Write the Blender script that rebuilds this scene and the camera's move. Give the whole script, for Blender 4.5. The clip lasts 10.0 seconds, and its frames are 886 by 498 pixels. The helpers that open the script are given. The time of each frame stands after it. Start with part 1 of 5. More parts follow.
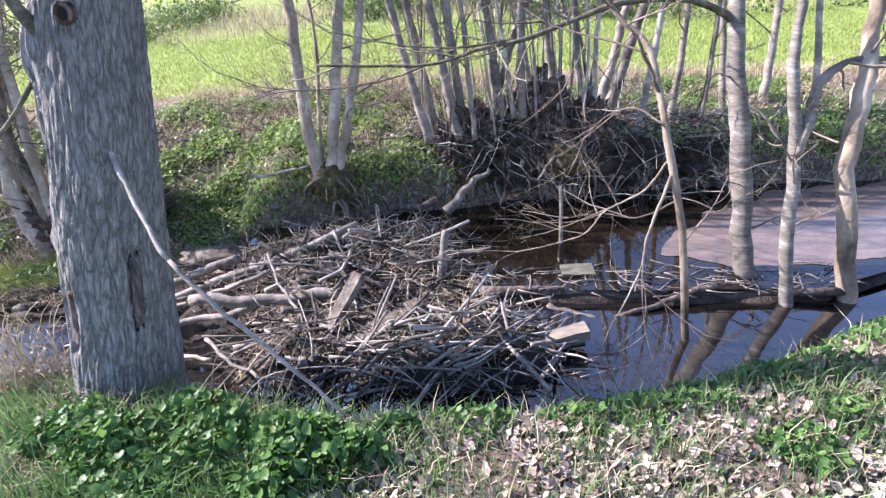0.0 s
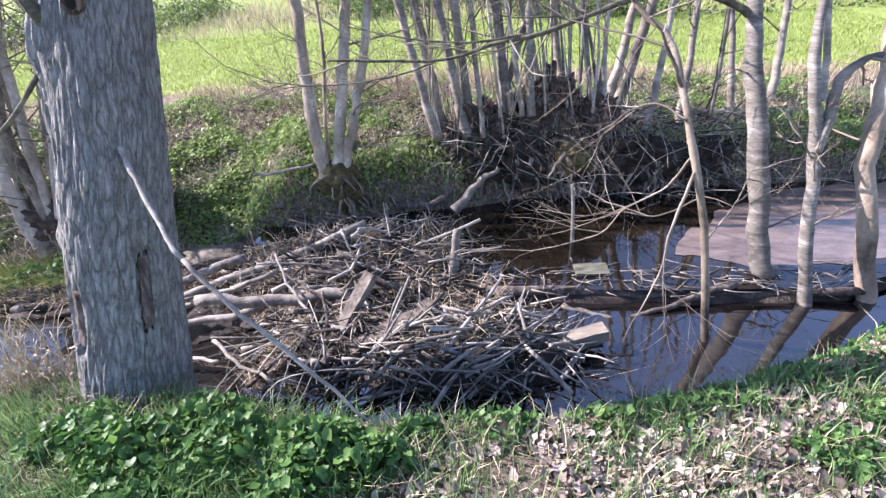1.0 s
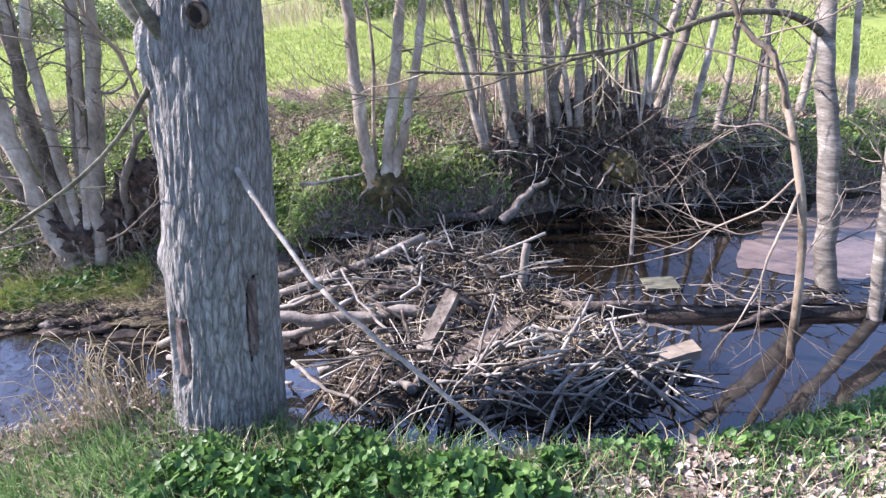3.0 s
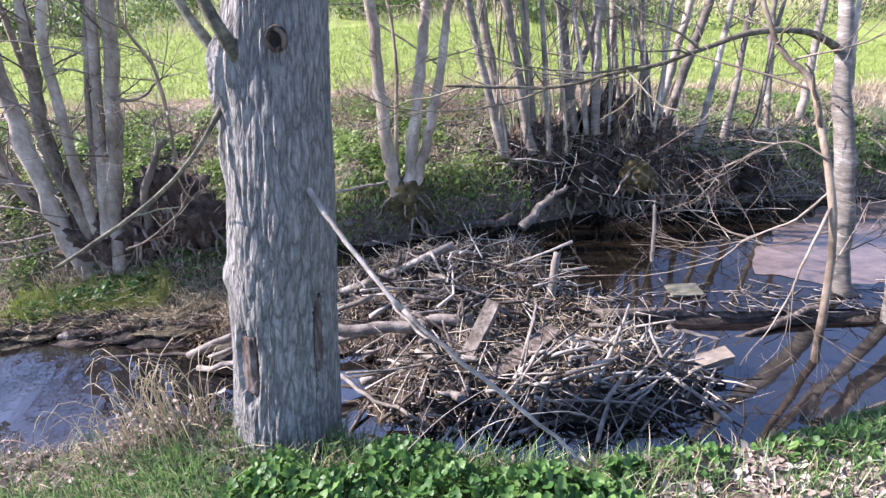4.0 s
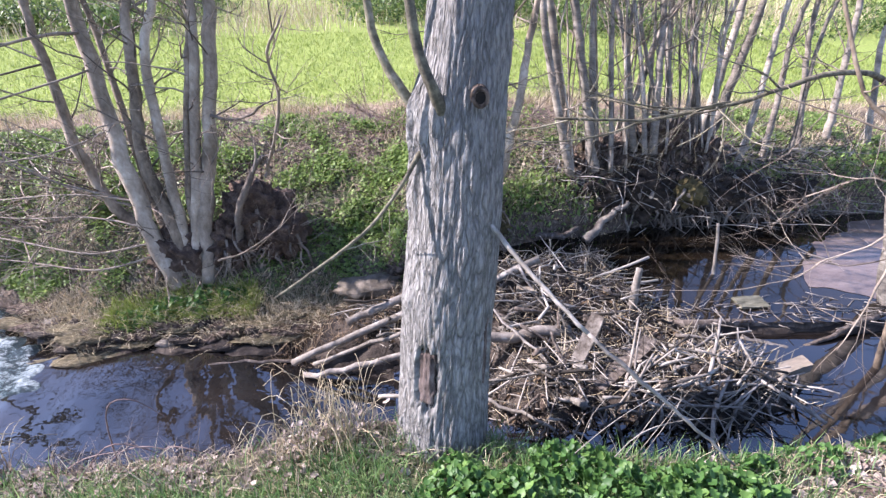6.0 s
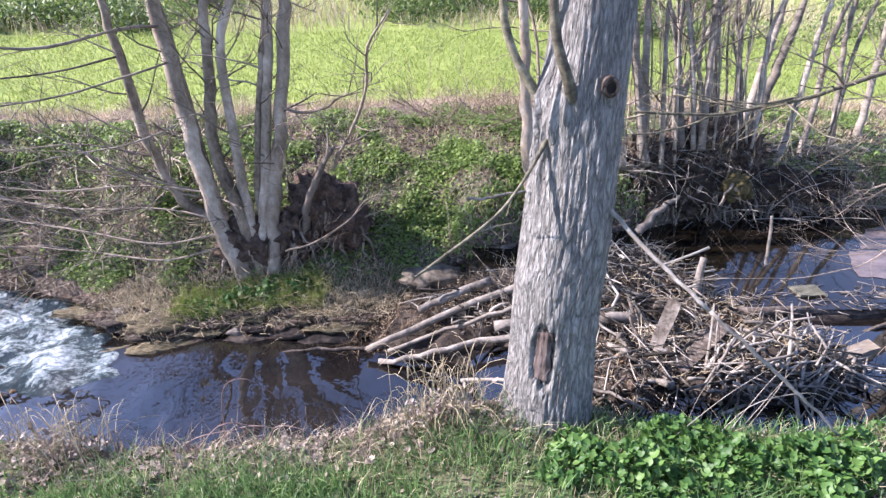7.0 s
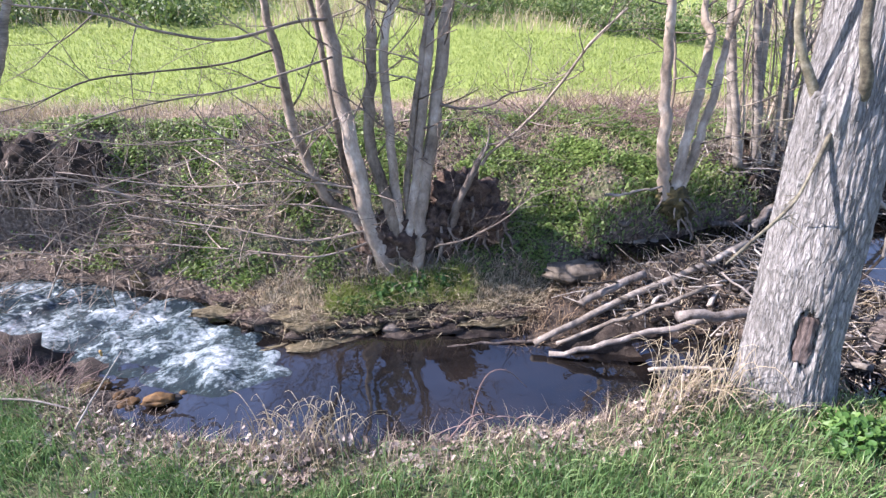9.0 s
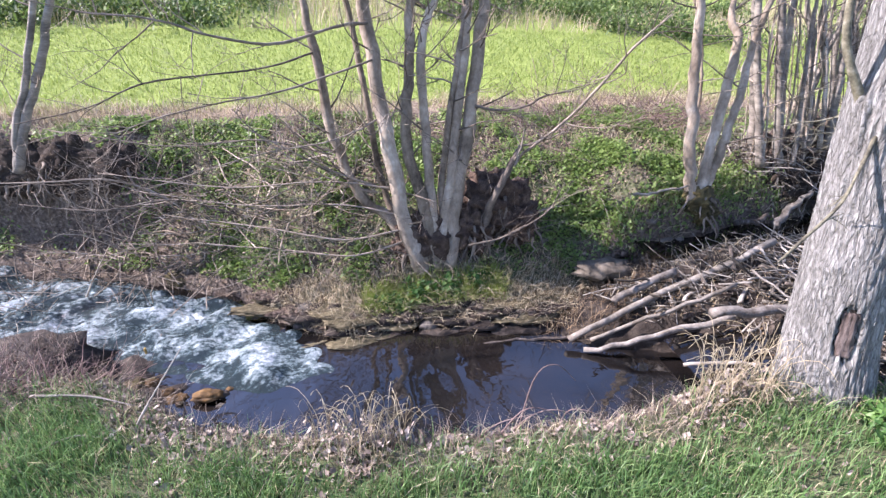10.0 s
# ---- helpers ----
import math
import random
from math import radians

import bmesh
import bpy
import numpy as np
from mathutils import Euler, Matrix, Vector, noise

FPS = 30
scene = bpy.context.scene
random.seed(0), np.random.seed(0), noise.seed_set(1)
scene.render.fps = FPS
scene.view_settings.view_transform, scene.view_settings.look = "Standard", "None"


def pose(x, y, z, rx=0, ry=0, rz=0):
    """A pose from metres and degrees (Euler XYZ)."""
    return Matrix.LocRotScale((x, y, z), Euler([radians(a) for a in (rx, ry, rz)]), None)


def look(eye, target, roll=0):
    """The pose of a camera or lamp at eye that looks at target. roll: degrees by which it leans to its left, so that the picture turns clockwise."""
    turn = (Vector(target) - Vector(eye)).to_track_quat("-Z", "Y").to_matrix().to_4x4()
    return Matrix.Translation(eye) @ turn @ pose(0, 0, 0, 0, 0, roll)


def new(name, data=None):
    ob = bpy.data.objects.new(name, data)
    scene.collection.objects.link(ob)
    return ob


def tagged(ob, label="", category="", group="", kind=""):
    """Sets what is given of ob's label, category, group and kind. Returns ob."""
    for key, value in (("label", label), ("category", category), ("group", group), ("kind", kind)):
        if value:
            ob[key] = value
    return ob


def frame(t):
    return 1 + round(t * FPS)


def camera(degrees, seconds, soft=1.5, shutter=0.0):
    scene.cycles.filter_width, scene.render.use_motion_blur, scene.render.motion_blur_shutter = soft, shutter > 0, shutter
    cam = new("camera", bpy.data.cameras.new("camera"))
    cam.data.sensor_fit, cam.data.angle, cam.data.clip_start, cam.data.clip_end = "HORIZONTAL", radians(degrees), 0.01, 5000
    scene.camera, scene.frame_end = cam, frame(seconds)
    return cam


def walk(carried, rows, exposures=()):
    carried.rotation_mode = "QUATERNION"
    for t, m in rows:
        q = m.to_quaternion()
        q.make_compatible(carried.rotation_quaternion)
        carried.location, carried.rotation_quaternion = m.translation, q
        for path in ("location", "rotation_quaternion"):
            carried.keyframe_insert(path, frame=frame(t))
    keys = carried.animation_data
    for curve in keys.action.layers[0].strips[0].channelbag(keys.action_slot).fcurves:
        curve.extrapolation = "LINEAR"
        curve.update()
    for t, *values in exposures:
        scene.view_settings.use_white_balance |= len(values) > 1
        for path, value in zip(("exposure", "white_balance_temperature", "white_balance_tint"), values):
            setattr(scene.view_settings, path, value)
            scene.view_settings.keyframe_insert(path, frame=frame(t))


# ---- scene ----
cam = camera(82.7, 10.0, soft=1.4)
PATH = [
    (0.0, pose(0.000, 0.000, 1.750, 62.80, 3.65, -0.00)),
    (0.5, pose(-0.016, 0.023, 1.718, 62.83, 3.63, -0.08)),
    (1.0, pose(-0.148, 0.074, 1.710, 62.81, 3.43, -0.48)),
    (1.5, pose(-0.379, 0.142, 1.736, 62.79, 3.19, -1.08)),
    (2.0, pose(-0.628, 0.179, 1.786, 62.58, 2.86, -1.73)),
    (2.5, pose(-0.827, 0.216, 1.818, 62.52, 2.63, -2.39)),
    (3.8, pose(-1.342, 0.259, 1.958, 62.06, 1.41, -4.92)),
    (4.0, pose(-1.466, 0.263, 2.002, 61.95, 1.34, -5.39)),
    (4.5, pose(-1.735, 0.263, 2.101, 61.64, 1.03, -5.72)),
    (5.0, pose(-2.029, 0.260, 2.222, 61.31, 0.68, -6.30)),
    (5.5, pose(-2.307, 0.236, 2.338, 61.16, 0.41, -6.71)),
    (6.8, pose(-3.251, 0.076, 2.392, 61.25, -0.69, -8.23)),
    (7.0, pose(-3.458, 0.091, 2.348, 61.27, -0.67, -8.22)),
    (7.5, pose(-4.072, 0.101, 2.325, 61.41, -1.10, -9.05)),
    (8.0, pose(-4.619, 0.183, 2.327, 61.33, -1.44, -9.97)),
    (8.5, pose(-5.117, 0.258, 2.327, 61.30, -1.69, -10.81)),
    (9.0, pose(-5.549, 0.357, 2.268, 61.53, -2.11, -11.73)),
    (9.5, pose(-5.785, 0.397, 2.256, 61.47, -2.12, -11.98)),
    (10.0, pose(-5.990, 0.347, 2.322, 61.27, -2.12, -12.06)),
]
walk(cam, PATH, [(0.0, 1.76, 6050, 30), (10.0, 1.61, 6050, 31)])

# ---- world and sun ----
SUN_DIR = Vector((-1.31, 0.40, 1.0)).normalized()
world = bpy.data.worlds.new("sky")
scene.world = world
world.use_nodes = True
wn = world.node_tree
sky = wn.nodes.new("ShaderNodeTexSky")
sky.sky_type = "NISHITA"
sky.sun_disc = False
sky.dust_density, sky.ozone_density = 0.3, 2.2
sky.sun_elevation = math.asin(SUN_DIR.z)
sky.sun_rotation = math.atan2(SUN_DIR.x, SUN_DIR.y)
wn.links.new(sky.outputs[0], wn.nodes["Background"].inputs[0])
wn.nodes["Background"].inputs[1].default_value = 0.125
sun = new("sun", bpy.data.lights.new("sun", "SUN"))
sun.data.energy, sun.data.angle, sun.data.color = 5.0, radians(0.6), (1.0, 0.95, 0.87)
sun.matrix_world = look(SUN_DIR * 40, (0, 0, 0))

# ---- materials ----


def nodes_of(name):
    m = bpy.data.materials.new(name)
    m.use_nodes = True
    return m, m.node_tree.nodes, m.node_tree.links, m.node_tree.nodes["Principled BSDF"]


def ramp(ns, stops):
    r = ns.new("ShaderNodeValToRGB")
    r.color_ramp.elements[0].position, r.color_ramp.elements[0].color = stops[0][0], (*stops[0][1], 1)
    r.color_ramp.elements[1].position, r.color_ramp.elements[1].color = stops[-1][0], (*stops[-1][1], 1)
    for p, c in stops[1:-1]:
        e = r.color_ramp.elements.new(p)
        e.color = (*c, 1)
    return r


def noise_node(ns, ls, vec, scale, detail=6.0, rough=0.6):
    n = ns.new("ShaderNodeTexNoise")
    n.inputs["Scale"].default_value, n.inputs["Detail"].default_value, n.inputs["Roughness"].default_value = scale, detail, rough
    if vec is not None:
        ls.new(vec, n.inputs["Vector"])
    return n


def coords(ns, ls, stretch):
    tc = ns.new("ShaderNodeTexCoord")
    mp = ns.new("ShaderNodeMapping")
    mp.inputs["Scale"].default_value = stretch
    ls.new(tc.outputs["Object"], mp.inputs["Vector"])
    return mp.outputs["Vector"]


def surface(name, colours, scale=8.0, rough=0.85, bump=0.4, stretch=(1, 1, 1), fine=60.0, vary=0.0, dist=0.02, spec=0.3):
    """A mottled surface: colours over coarse noise, fine grain in the relief; vary mixes in a random shade per piece."""
    m, ns, ls, p = nodes_of(name)
    v = coords(ns, ls, stretch)
    a = noise_node(ns, ls, v, scale)
    b = noise_node(ns, ls, v, fine, 4.0)
    mix = ns.new("ShaderNodeMath")
    mix.operation = "MULTIPLY_ADD"
    ls.new(b.outputs["Fac"], mix.inputs[0])
    mix.inputs[1].default_value = 0.35
    ls.new(a.outputs["Fac"], mix.inputs[2])
    last = mix
    if vary:
        g = ns.new("ShaderNodeNewGeometry")
        o = ns.new("ShaderNodeObjectInfo")
        s = ns.new("ShaderNodeMath")
        s.operation = "ADD"
        ls.new(g.outputs["Random Per Island"], s.inputs[0])
        ls.new(o.outputs["Random"], s.inputs[1])
        f = ns.new("ShaderNodeMath")
        f.operation = "FRACT"
        ls.new(s.outputs[0], f.inputs[0])
        c = ns.new("ShaderNodeMath")
        c.operation = "MULTIPLY_ADD"
        ls.new(f.outputs[0], c.inputs[0])
        c.inputs[1].default_value = vary
        ls.new(mix.outputs[0], c.inputs[2])
        d = ns.new("ShaderNodeMath")
        d.operation = "SUBTRACT"
        ls.new(c.outputs[0], d.inputs[0])
        d.inputs[1].default_value = vary * 0.5
        last = d
    n = len(colours)
    r = ramp(ns, [(0.42 + 0.5 * i / (n - 1), c) for i, c in enumerate(colours)])
    ls.new(last.outputs[0], r.inputs[0])
    ls.new(r.outputs[0], p.inputs["Base Color"])
    p.inputs["Roughness"].default_value = rough
    p.inputs["Specular IOR Level"].default_value = spec
    if bump:
        bp = ns.new("ShaderNodeBump")
        bp.inputs["Strength"].default_value, bp.inputs["Distance"].default_value = bump, dist
        ls.new(mix.outputs[0], bp.inputs["Height"])
        ls.new(bp.outputs[0], p.inputs["Normal"])
    return m


def bark(name, dark, mid, light, around=9.0, along=1.6, depth=0.03, strength=0.9, moss=None):
    """Furrowed bark with long vertical ridges."""
    m, ns, ls, p = nodes_of(name)
    v = coords(ns, ls, (around, around, along))
    a = noise_node(ns, ls, v, 2.2, 8.0, 0.62)
    w = ns.new("ShaderNodeTexVoronoi")
    w.feature = "DISTANCE_TO_EDGE"
    w.inputs["Scale"].default_value = 2.6
    sh = ns.new("ShaderNodeVectorMath")
    sh.operation = "MULTIPLY_ADD"
    ls.new(a.outputs["Color"], sh.inputs[0])
    sh.inputs[1].default_value = (0.5, 0.5, 0.9)
    ls.new(v, sh.inputs[2])
    ls.new(sh.outputs[0], w.inputs["Vector"])
    h = ns.new("ShaderNodeMath")
    h.operation = "MULTIPLY_ADD"
    plate = ns.new("ShaderNodeMath")
    plate.operation = "MINIMUM"
    ls.new(w.outputs["Distance"], plate.inputs[0])
    plate.inputs[1].default_value = 0.16
    ls.new(plate.outputs[0], h.inputs[0])
    h.inputs[1].default_value = 1.8
    ls.new(a.outputs["Fac"], h.inputs[2])
    r = ramp(ns, [(0.40, dark), (0.62, mid), (0.98, light)])
    ls.new(h.outputs[0], r.inputs[0])
    col = r.outputs[0]
    if moss:
        v2 = coords(ns, ls, (1, 1, 1))
        n2 = noise_node(ns, ls, v2, 3.5, 5.0)
        k = ramp(ns, [(0.55, (0, 0, 0)), (0.72, (0.8, 0.8, 0.8))])
        ls.new(n2.outputs["Fac"], k.inputs[0])
        mx = ns.new("ShaderNodeMix")
        mx.data_type = "RGBA"
        ls.new(k.outputs[0], mx.inputs["Factor"])
        ls.new(col, mx.inputs[6])
        mx.inputs[7].default_value = (*moss, 1)
        col = mx.outputs[2]
    ls.new(col, p.inputs["Base Color"])
    p.inputs["Roughness"].default_value = 0.9
    p.inputs["Specular IOR Level"].default_value = 0.25
    bp = ns.new("ShaderNodeBump")
    bp.inputs["Strength"].default_value, bp.inputs["Distance"].default_value = strength, depth
    ls.new(h.outputs[0], bp.inputs["Height"])
    ls.new(bp.outputs[0], p.inputs["Normal"])
    return m


def furrowed(name, dark, mid, light):
    """Old trunk bark: narrow upright plates parted by cracks, with fine grain."""
    m, ns, ls, p = nodes_of(name)
    sk = ns.new("ShaderNodeAttribute")
    sk.attribute_name = "skin"
    mp = ns.new("ShaderNodeMapping")
    mp.inputs["Scale"].default_value = (30, 30, 7.0)
    ls.new(sk.outputs["Vector"], mp.inputs["Vector"])
    v = mp.outputs["Vector"]
    f = noise_node(ns, ls, v, 3.5, 6.0, 0.7)
    big = noise_node(ns, ls, sk.outputs["Vector"], 3.0, 4.0)

    sh = ns.new("ShaderNodeVectorMath")
    sh.operation = "MULTIPLY_ADD"
    bend = noise_node(ns, ls, v, 0.7, 4.0, 0.6)
    ls.new(bend.outputs["Color"], sh.inputs[0])
    sh.inputs[1].default_value = (2.2, 2.2, 1.6)
    ls.new(v, sh.inputs[2])

    def fissure(scale, low, high):
        a = ns.new("ShaderNodeTexVoronoi")
        a.feature = "DISTANCE_TO_EDGE"
        a.inputs["Scale"].default_value = scale
        ls.new(sh.outputs[0], a.inputs["Vector"])
        c = ramp(ns, [(low, (0, 0, 0)), ((low + high) * 0.45, (0.6, 0.6, 0.6)), (high, (1, 1, 1))])
        ls.new(a.outputs["Distance"], c.inputs[0])
        return c.outputs[0]

    one, two = fissure(0.75, 0.02, 0.30), fissure(1.6, 0.0, 0.30)
    crack = ns.new("ShaderNodeMath")
    crack.operation = "MULTIPLY_ADD"
    ls.new(two, crack.inputs[0])
    crack.inputs[1].default_value = 0.45
    half = ns.new("ShaderNodeMath")
    half.operation = "MULTIPLY"
    ls.new(one, half.inputs[0])
    half.inputs[1].default_value = 0.55
    ls.new(half.outputs[0], crack.inputs[2])
    h = ns.new("ShaderNodeMath")
    h.operation = "MULTIPLY_ADD"
    ls.new(f.outputs["Fac"], h.inputs[0])
    h.inputs[1].default_value = 0.75
    ls.new(crack.outputs[0], h.inputs[2])
    tone = ns.new("ShaderNodeMath")
    tone.operation = "MULTIPLY_ADD"
    ls.new(big.outputs["Fac"], tone.inputs[0])
    tone.inputs[1].default_value = 0.6
    ls.new(h.outputs[0], tone.inputs[2])
    sc = ns.new("ShaderNodeMath")
    sc.operation = "MULTIPLY"
    ls.new(tone.outputs[0], sc.inputs[0])
    sc.inputs[1].default_value = 0.5
    r = ramp(ns, [(0.22, dark), (0.62, mid), (0.98, light)])
    ls.new(sc.outputs[0], r.inputs[0])
    ls.new(r.outputs[0], p.inputs["Base Color"])
    p.inputs["Roughness"].default_value = 0.9
    p.inputs["Specular IOR Level"].default_value = 0.2
    bp = ns.new("ShaderNodeBump")
    bp.inputs["Strength"].default_value, bp.inputs["Distance"].default_value = 1.0, 0.018
    ls.new(h.outputs[0], bp.inputs["Height"])
    ls.new(bp.outputs[0], p.inputs["Normal"])
    return m


def leafy(name, colours, rough=0.5, glow=0.35):
    """Thin leaves and blades: a random shade for each, with light coming through."""
    m, ns, ls, p = nodes_of(name)
    g = ns.new("ShaderNodeNewGeometry")
    v = coords(ns, ls, (1, 1, 1))
    n = noise_node(ns, ls, v, 2.3, 3.0)
    a = ns.new("ShaderNodeMath")
    a.operation = "MULTIPLY_ADD"
    ls.new(n.outputs["Fac"], a.inputs[0])
    a.inputs[1].default_value = 0.8
    ls.new(g.outputs["Random Per Island"], a.inputs[2])
    k = len(colours)
    r = ramp(ns, [(0.1 + 1.2 * i / (k - 1) if i < k - 1 else 1.0, c) if k == 2 else (0.15 + 0.85 * i / (k - 1), c) for i, c in enumerate(colours)])
    b = ns.new("ShaderNodeMath")
    b.operation = "MULTIPLY"
    ls.new(a.outputs[0], b.inputs[0])
    b.inputs[1].default_value = 0.62
    ls.new(b.outputs[0], r.inputs[0])
    ls.new(r.outputs[0], p.inputs["Base Color"])
    p.inputs["Roughness"].default_value = rough
    p.inputs["Specular IOR Level"].default_value = 0.35
    t = ns.new("ShaderNodeBsdfTranslucent")
    ls.new(r.outputs[0], t.inputs["Color"])
    mx = ns.new("ShaderNodeMixShader")
    mx.inputs[0].default_value = glow
    ls.new(p.outputs[0], mx.inputs[1])
    ls.new(t.outputs[0], mx.inputs[2])
    ls.new(mx.outputs[0], ns["Material Output"].inputs["Surface"])
    return m


def water(name, body, ripple=6.0, strength=0.06, rough=0.03, ior=1.4):
    m, ns, ls, p = nodes_of(name)
    v = coords(ns, ls, (1, 1, 1))
    a = noise_node(ns, ls, v, ripple, 3.0, 0.5)
    c = noise_node(ns, ls, v, 0.9, 4.0, 0.6)
    r = ramp(ns, [(0.35, body[0]), (0.7, body[1])])
    ls.new(c.outputs["Fac"], r.inputs[0])
    ls.new(r.outputs[0], p.inputs["Base Color"])
    p.inputs["Roughness"].default_value = rough
    p.inputs["IOR"].default_value = ior
    p.inputs["Specular IOR Level"].default_value = 1.0
    bp = ns.new("ShaderNodeBump")
    bp.inputs["Strength"].default_value, bp.inputs["Distance"].default_value = strength, 0.03
    ls.new(a.outputs["Fac"], bp.inputs["Height"])
    ls.new(bp.outputs[0], p.inputs["Normal"])
    return m


def ground_material():
    """Soil, litter, herbs, dry grass and meadow, mixed by the cover attribute and broken up by noise."""
    m, ns, ls, p = nodes_of("ground")
    at = ns.new("ShaderNodeAttribute")
    at.attribute_name = "cover"
    v = coords(ns, ls, (1, 1, 1))
    n = noise_node(ns, ls, v, 1.7, 7.0, 0.65)
    f = noise_node(ns, ls, v, 22.0, 5.0, 0.65)
    sep = ns.new("ShaderNodeSeparateColor")
    ls.new(at.outputs["Color"], sep.inputs[0])

    def spread(stops):
        q = ramp(ns, stops)
        ls.new(f.outputs["Fac"], q.inputs[0])
        return q.outputs[0]

    soil = spread([(0.3, (0.04, 0.031, 0.023)), (0.5, (0.115, 0.09, 0.067)), (0.72, (0.27, 0.22, 0.165))])
    herb = spread([(0.3, (0.035, 0.055, 0.02)), (0.5, (0.085, 0.12, 0.045)), (0.72, (0.17, 0.205, 0.085))])
    straw = spread([(0.3, (0.14, 0.10, 0.065)), (0.5, (0.30, 0.23, 0.15)), (0.72, (0.46, 0.37, 0.26))])
    mead = spread([(0.25, (0.14, 0.19, 0.045)), (0.5, (0.225, 0.285, 0.065)), (0.75, (0.34, 0.385, 0.12))])

    def blend(base, top, fac):
        s = ns.new("ShaderNodeMath")
        s.operation = "MULTIPLY_ADD"
        ls.new(n.outputs["Fac"], s.inputs[0])
        s.inputs[1].default_value = 1.6
        ls.new(fac, s.inputs[2])
        c = ramp(ns, [(0.72, (0, 0, 0)), (1.0, (1, 1, 1))])
        h = ns.new("ShaderNodeMath")
        h.operation = "MULTIPLY"
        ls.new(s.outputs[0], h.inputs[0])
        h.inputs[1].default_value = 0.62
        ls.new(h.outputs[0], c.inputs[0])
        x = ns.new("ShaderNodeMix")
        x.data_type = "RGBA"
        ls.new(c.outputs[0], x.inputs["Factor"])
        ls.new(base, x.inputs[6])
        ls.new(top, x.inputs[7])
        return x.outputs[2]

    col = blend(soil, herb, sep.outputs[0])
    col = blend(col, straw, sep.outputs[1])
    col = blend(col, mead, sep.outputs[2])
    ls.new(col, p.inputs["Base Color"])
    p.inputs["Roughness"].default_value = 0.95
    p.inputs["Specular IOR Level"].default_value = 0.15
    bp = ns.new("ShaderNodeBump")
    bp.inputs["Strength"].default_value, bp.inputs["Distance"].default_value = 0.8, 0.05
    ls.new(f.outputs["Fac"], bp.inputs["Height"])
    ls.new(bp.outputs[0], p.inputs["Normal"])
    return m


def rapids_material():
    m, ns, ls, p = nodes_of("white_water")
    v = coords(ns, ls, (1.1, 1.6, 1))
    n = noise_node(ns, ls, v, 2.6, 5.0, 0.62)
    at = ns.new("ShaderNodeAttribute")
    at.attribute_name = "foam"
    s = ns.new("ShaderNodeMath")
    s.operation = "MULTIPLY_ADD"
    ls.new(at.outputs["Fac"], s.inputs[0])
    s.inputs[1].default_value = 0.27
    n2 = noise_node(ns, ls, v, 15.0, 6.0, 0.75)
    mz = ns.new("ShaderNodeMath")
    mz.operation = "MULTIPLY_ADD"
    ls.new(n2.outputs["Fac"], mz.inputs[0])
    mz.inputs[1].default_value = 1.0
    ls.new(n.outputs["Fac"], mz.inputs[2])
    mo = ns.new("ShaderNodeMath")
    mo.operation = "SUBTRACT"
    ls.new(mz.outputs[0], mo.inputs[0])
    mo.inputs[1].default_value = 0.5
    ls.new(mo.outputs[0], s.inputs[2])
    r = ramp(ns, [(0.58, (0.022, 0.034, 0.036)), (0.70, (0.085, 0.125, 0.128)), (0.82, (0.27, 0.325, 0.33)), (1.0, (0.72, 0.75, 0.75))])
    ls.new(s.outputs[0], r.inputs[0])
    ls.new(r.outputs[0], p.inputs["Base Color"])
    q = ramp(ns, [(0.6, (0.06, 0.06, 0.06)), (0.8, (0.7, 0.7, 0.7))])
    ls.new(s.outputs[0], q.inputs[0])
    ls.new(q.outputs[0], p.inputs["Roughness"])
    p.inputs["IOR"].default_value = 1.33
    bp = ns.new("ShaderNodeBump")
    bp.inputs["Strength"].default_value, bp.inputs["Distance"].default_value = 0.6, 0.06
    ls.new(mo.outputs[0], bp.inputs["Height"])
    ls.new(bp.outputs[0], p.inputs["Normal"])
    return m


M_GROUND = ground_material()
M_BARK = furrowed("furrowed_bark", (0.065, 0.061, 0.052), (0.225, 0.22, 0.195), (0.40, 0.39, 0.35))
M_ALDER = surface("alder_bark", [(0.06, 0.046, 0.03), (0.19, 0.15, 0.104), (0.33, 0.272, 0.20), (0.54, 0.47, 0.365)], 3.2, 0.85, 0.6, (1, 1, 0.6), 26.0, vary=0.25, dist=0.022)
M_SMOOTH = surface("smooth_bark", [(0.075, 0.065, 0.05), (0.16, 0.14, 0.11), (0.27, 0.24, 0.19), (0.42, 0.38, 0.31)], 2.4, 0.85, 0.5, (1, 1, 3.0), 22.0, vary=0.25, dist=0.012)
M_HEART = surface("torn_wood", [(0.02, 0.014, 0.011), (0.10, 0.076, 0.063), (0.25, 0.205, 0.175)], 7.0, 0.9, 0.9, (4, 4, 0.7))
# brown root soil taken near black, so the undercut banks' shade is painted in
M_SHADED_EARTH = surface("shaded_root_earth", [(0.012, 0.009, 0.006), (0.035, 0.026, 0.018), (0.085, 0.062, 0.042)], 8.0, 0.95, 1.0, dist=0.05)
M_ROOTY = surface("root_ball", [(0.022, 0.015, 0.011), (0.075, 0.05, 0.035), (0.19, 0.135, 0.095)], 9.0, 0.95, 1.0, dist=0.05)
M_MOSSY = surface("mossy_branch", [(0.045, 0.04, 0.027), (0.10, 0.09, 0.06), (0.18, 0.165, 0.105), (0.30, 0.275, 0.20)], 14.0, 0.9, 0.6, vary=0.3)
M_TWIG = surface("twig_bark", [(0.08, 0.064, 0.048), (0.17, 0.138, 0.104), (0.30, 0.25, 0.19)], 6.0, 0.85, 0.3, vary=0.5)
M_STICK = surface("weathered_sticks", [(0.026, 0.022, 0.016), (0.063, 0.056, 0.043), (0.135, 0.122, 0.098), (0.33, 0.302, 0.25)], 7.0, 0.85, 0.4, vary=0.85)
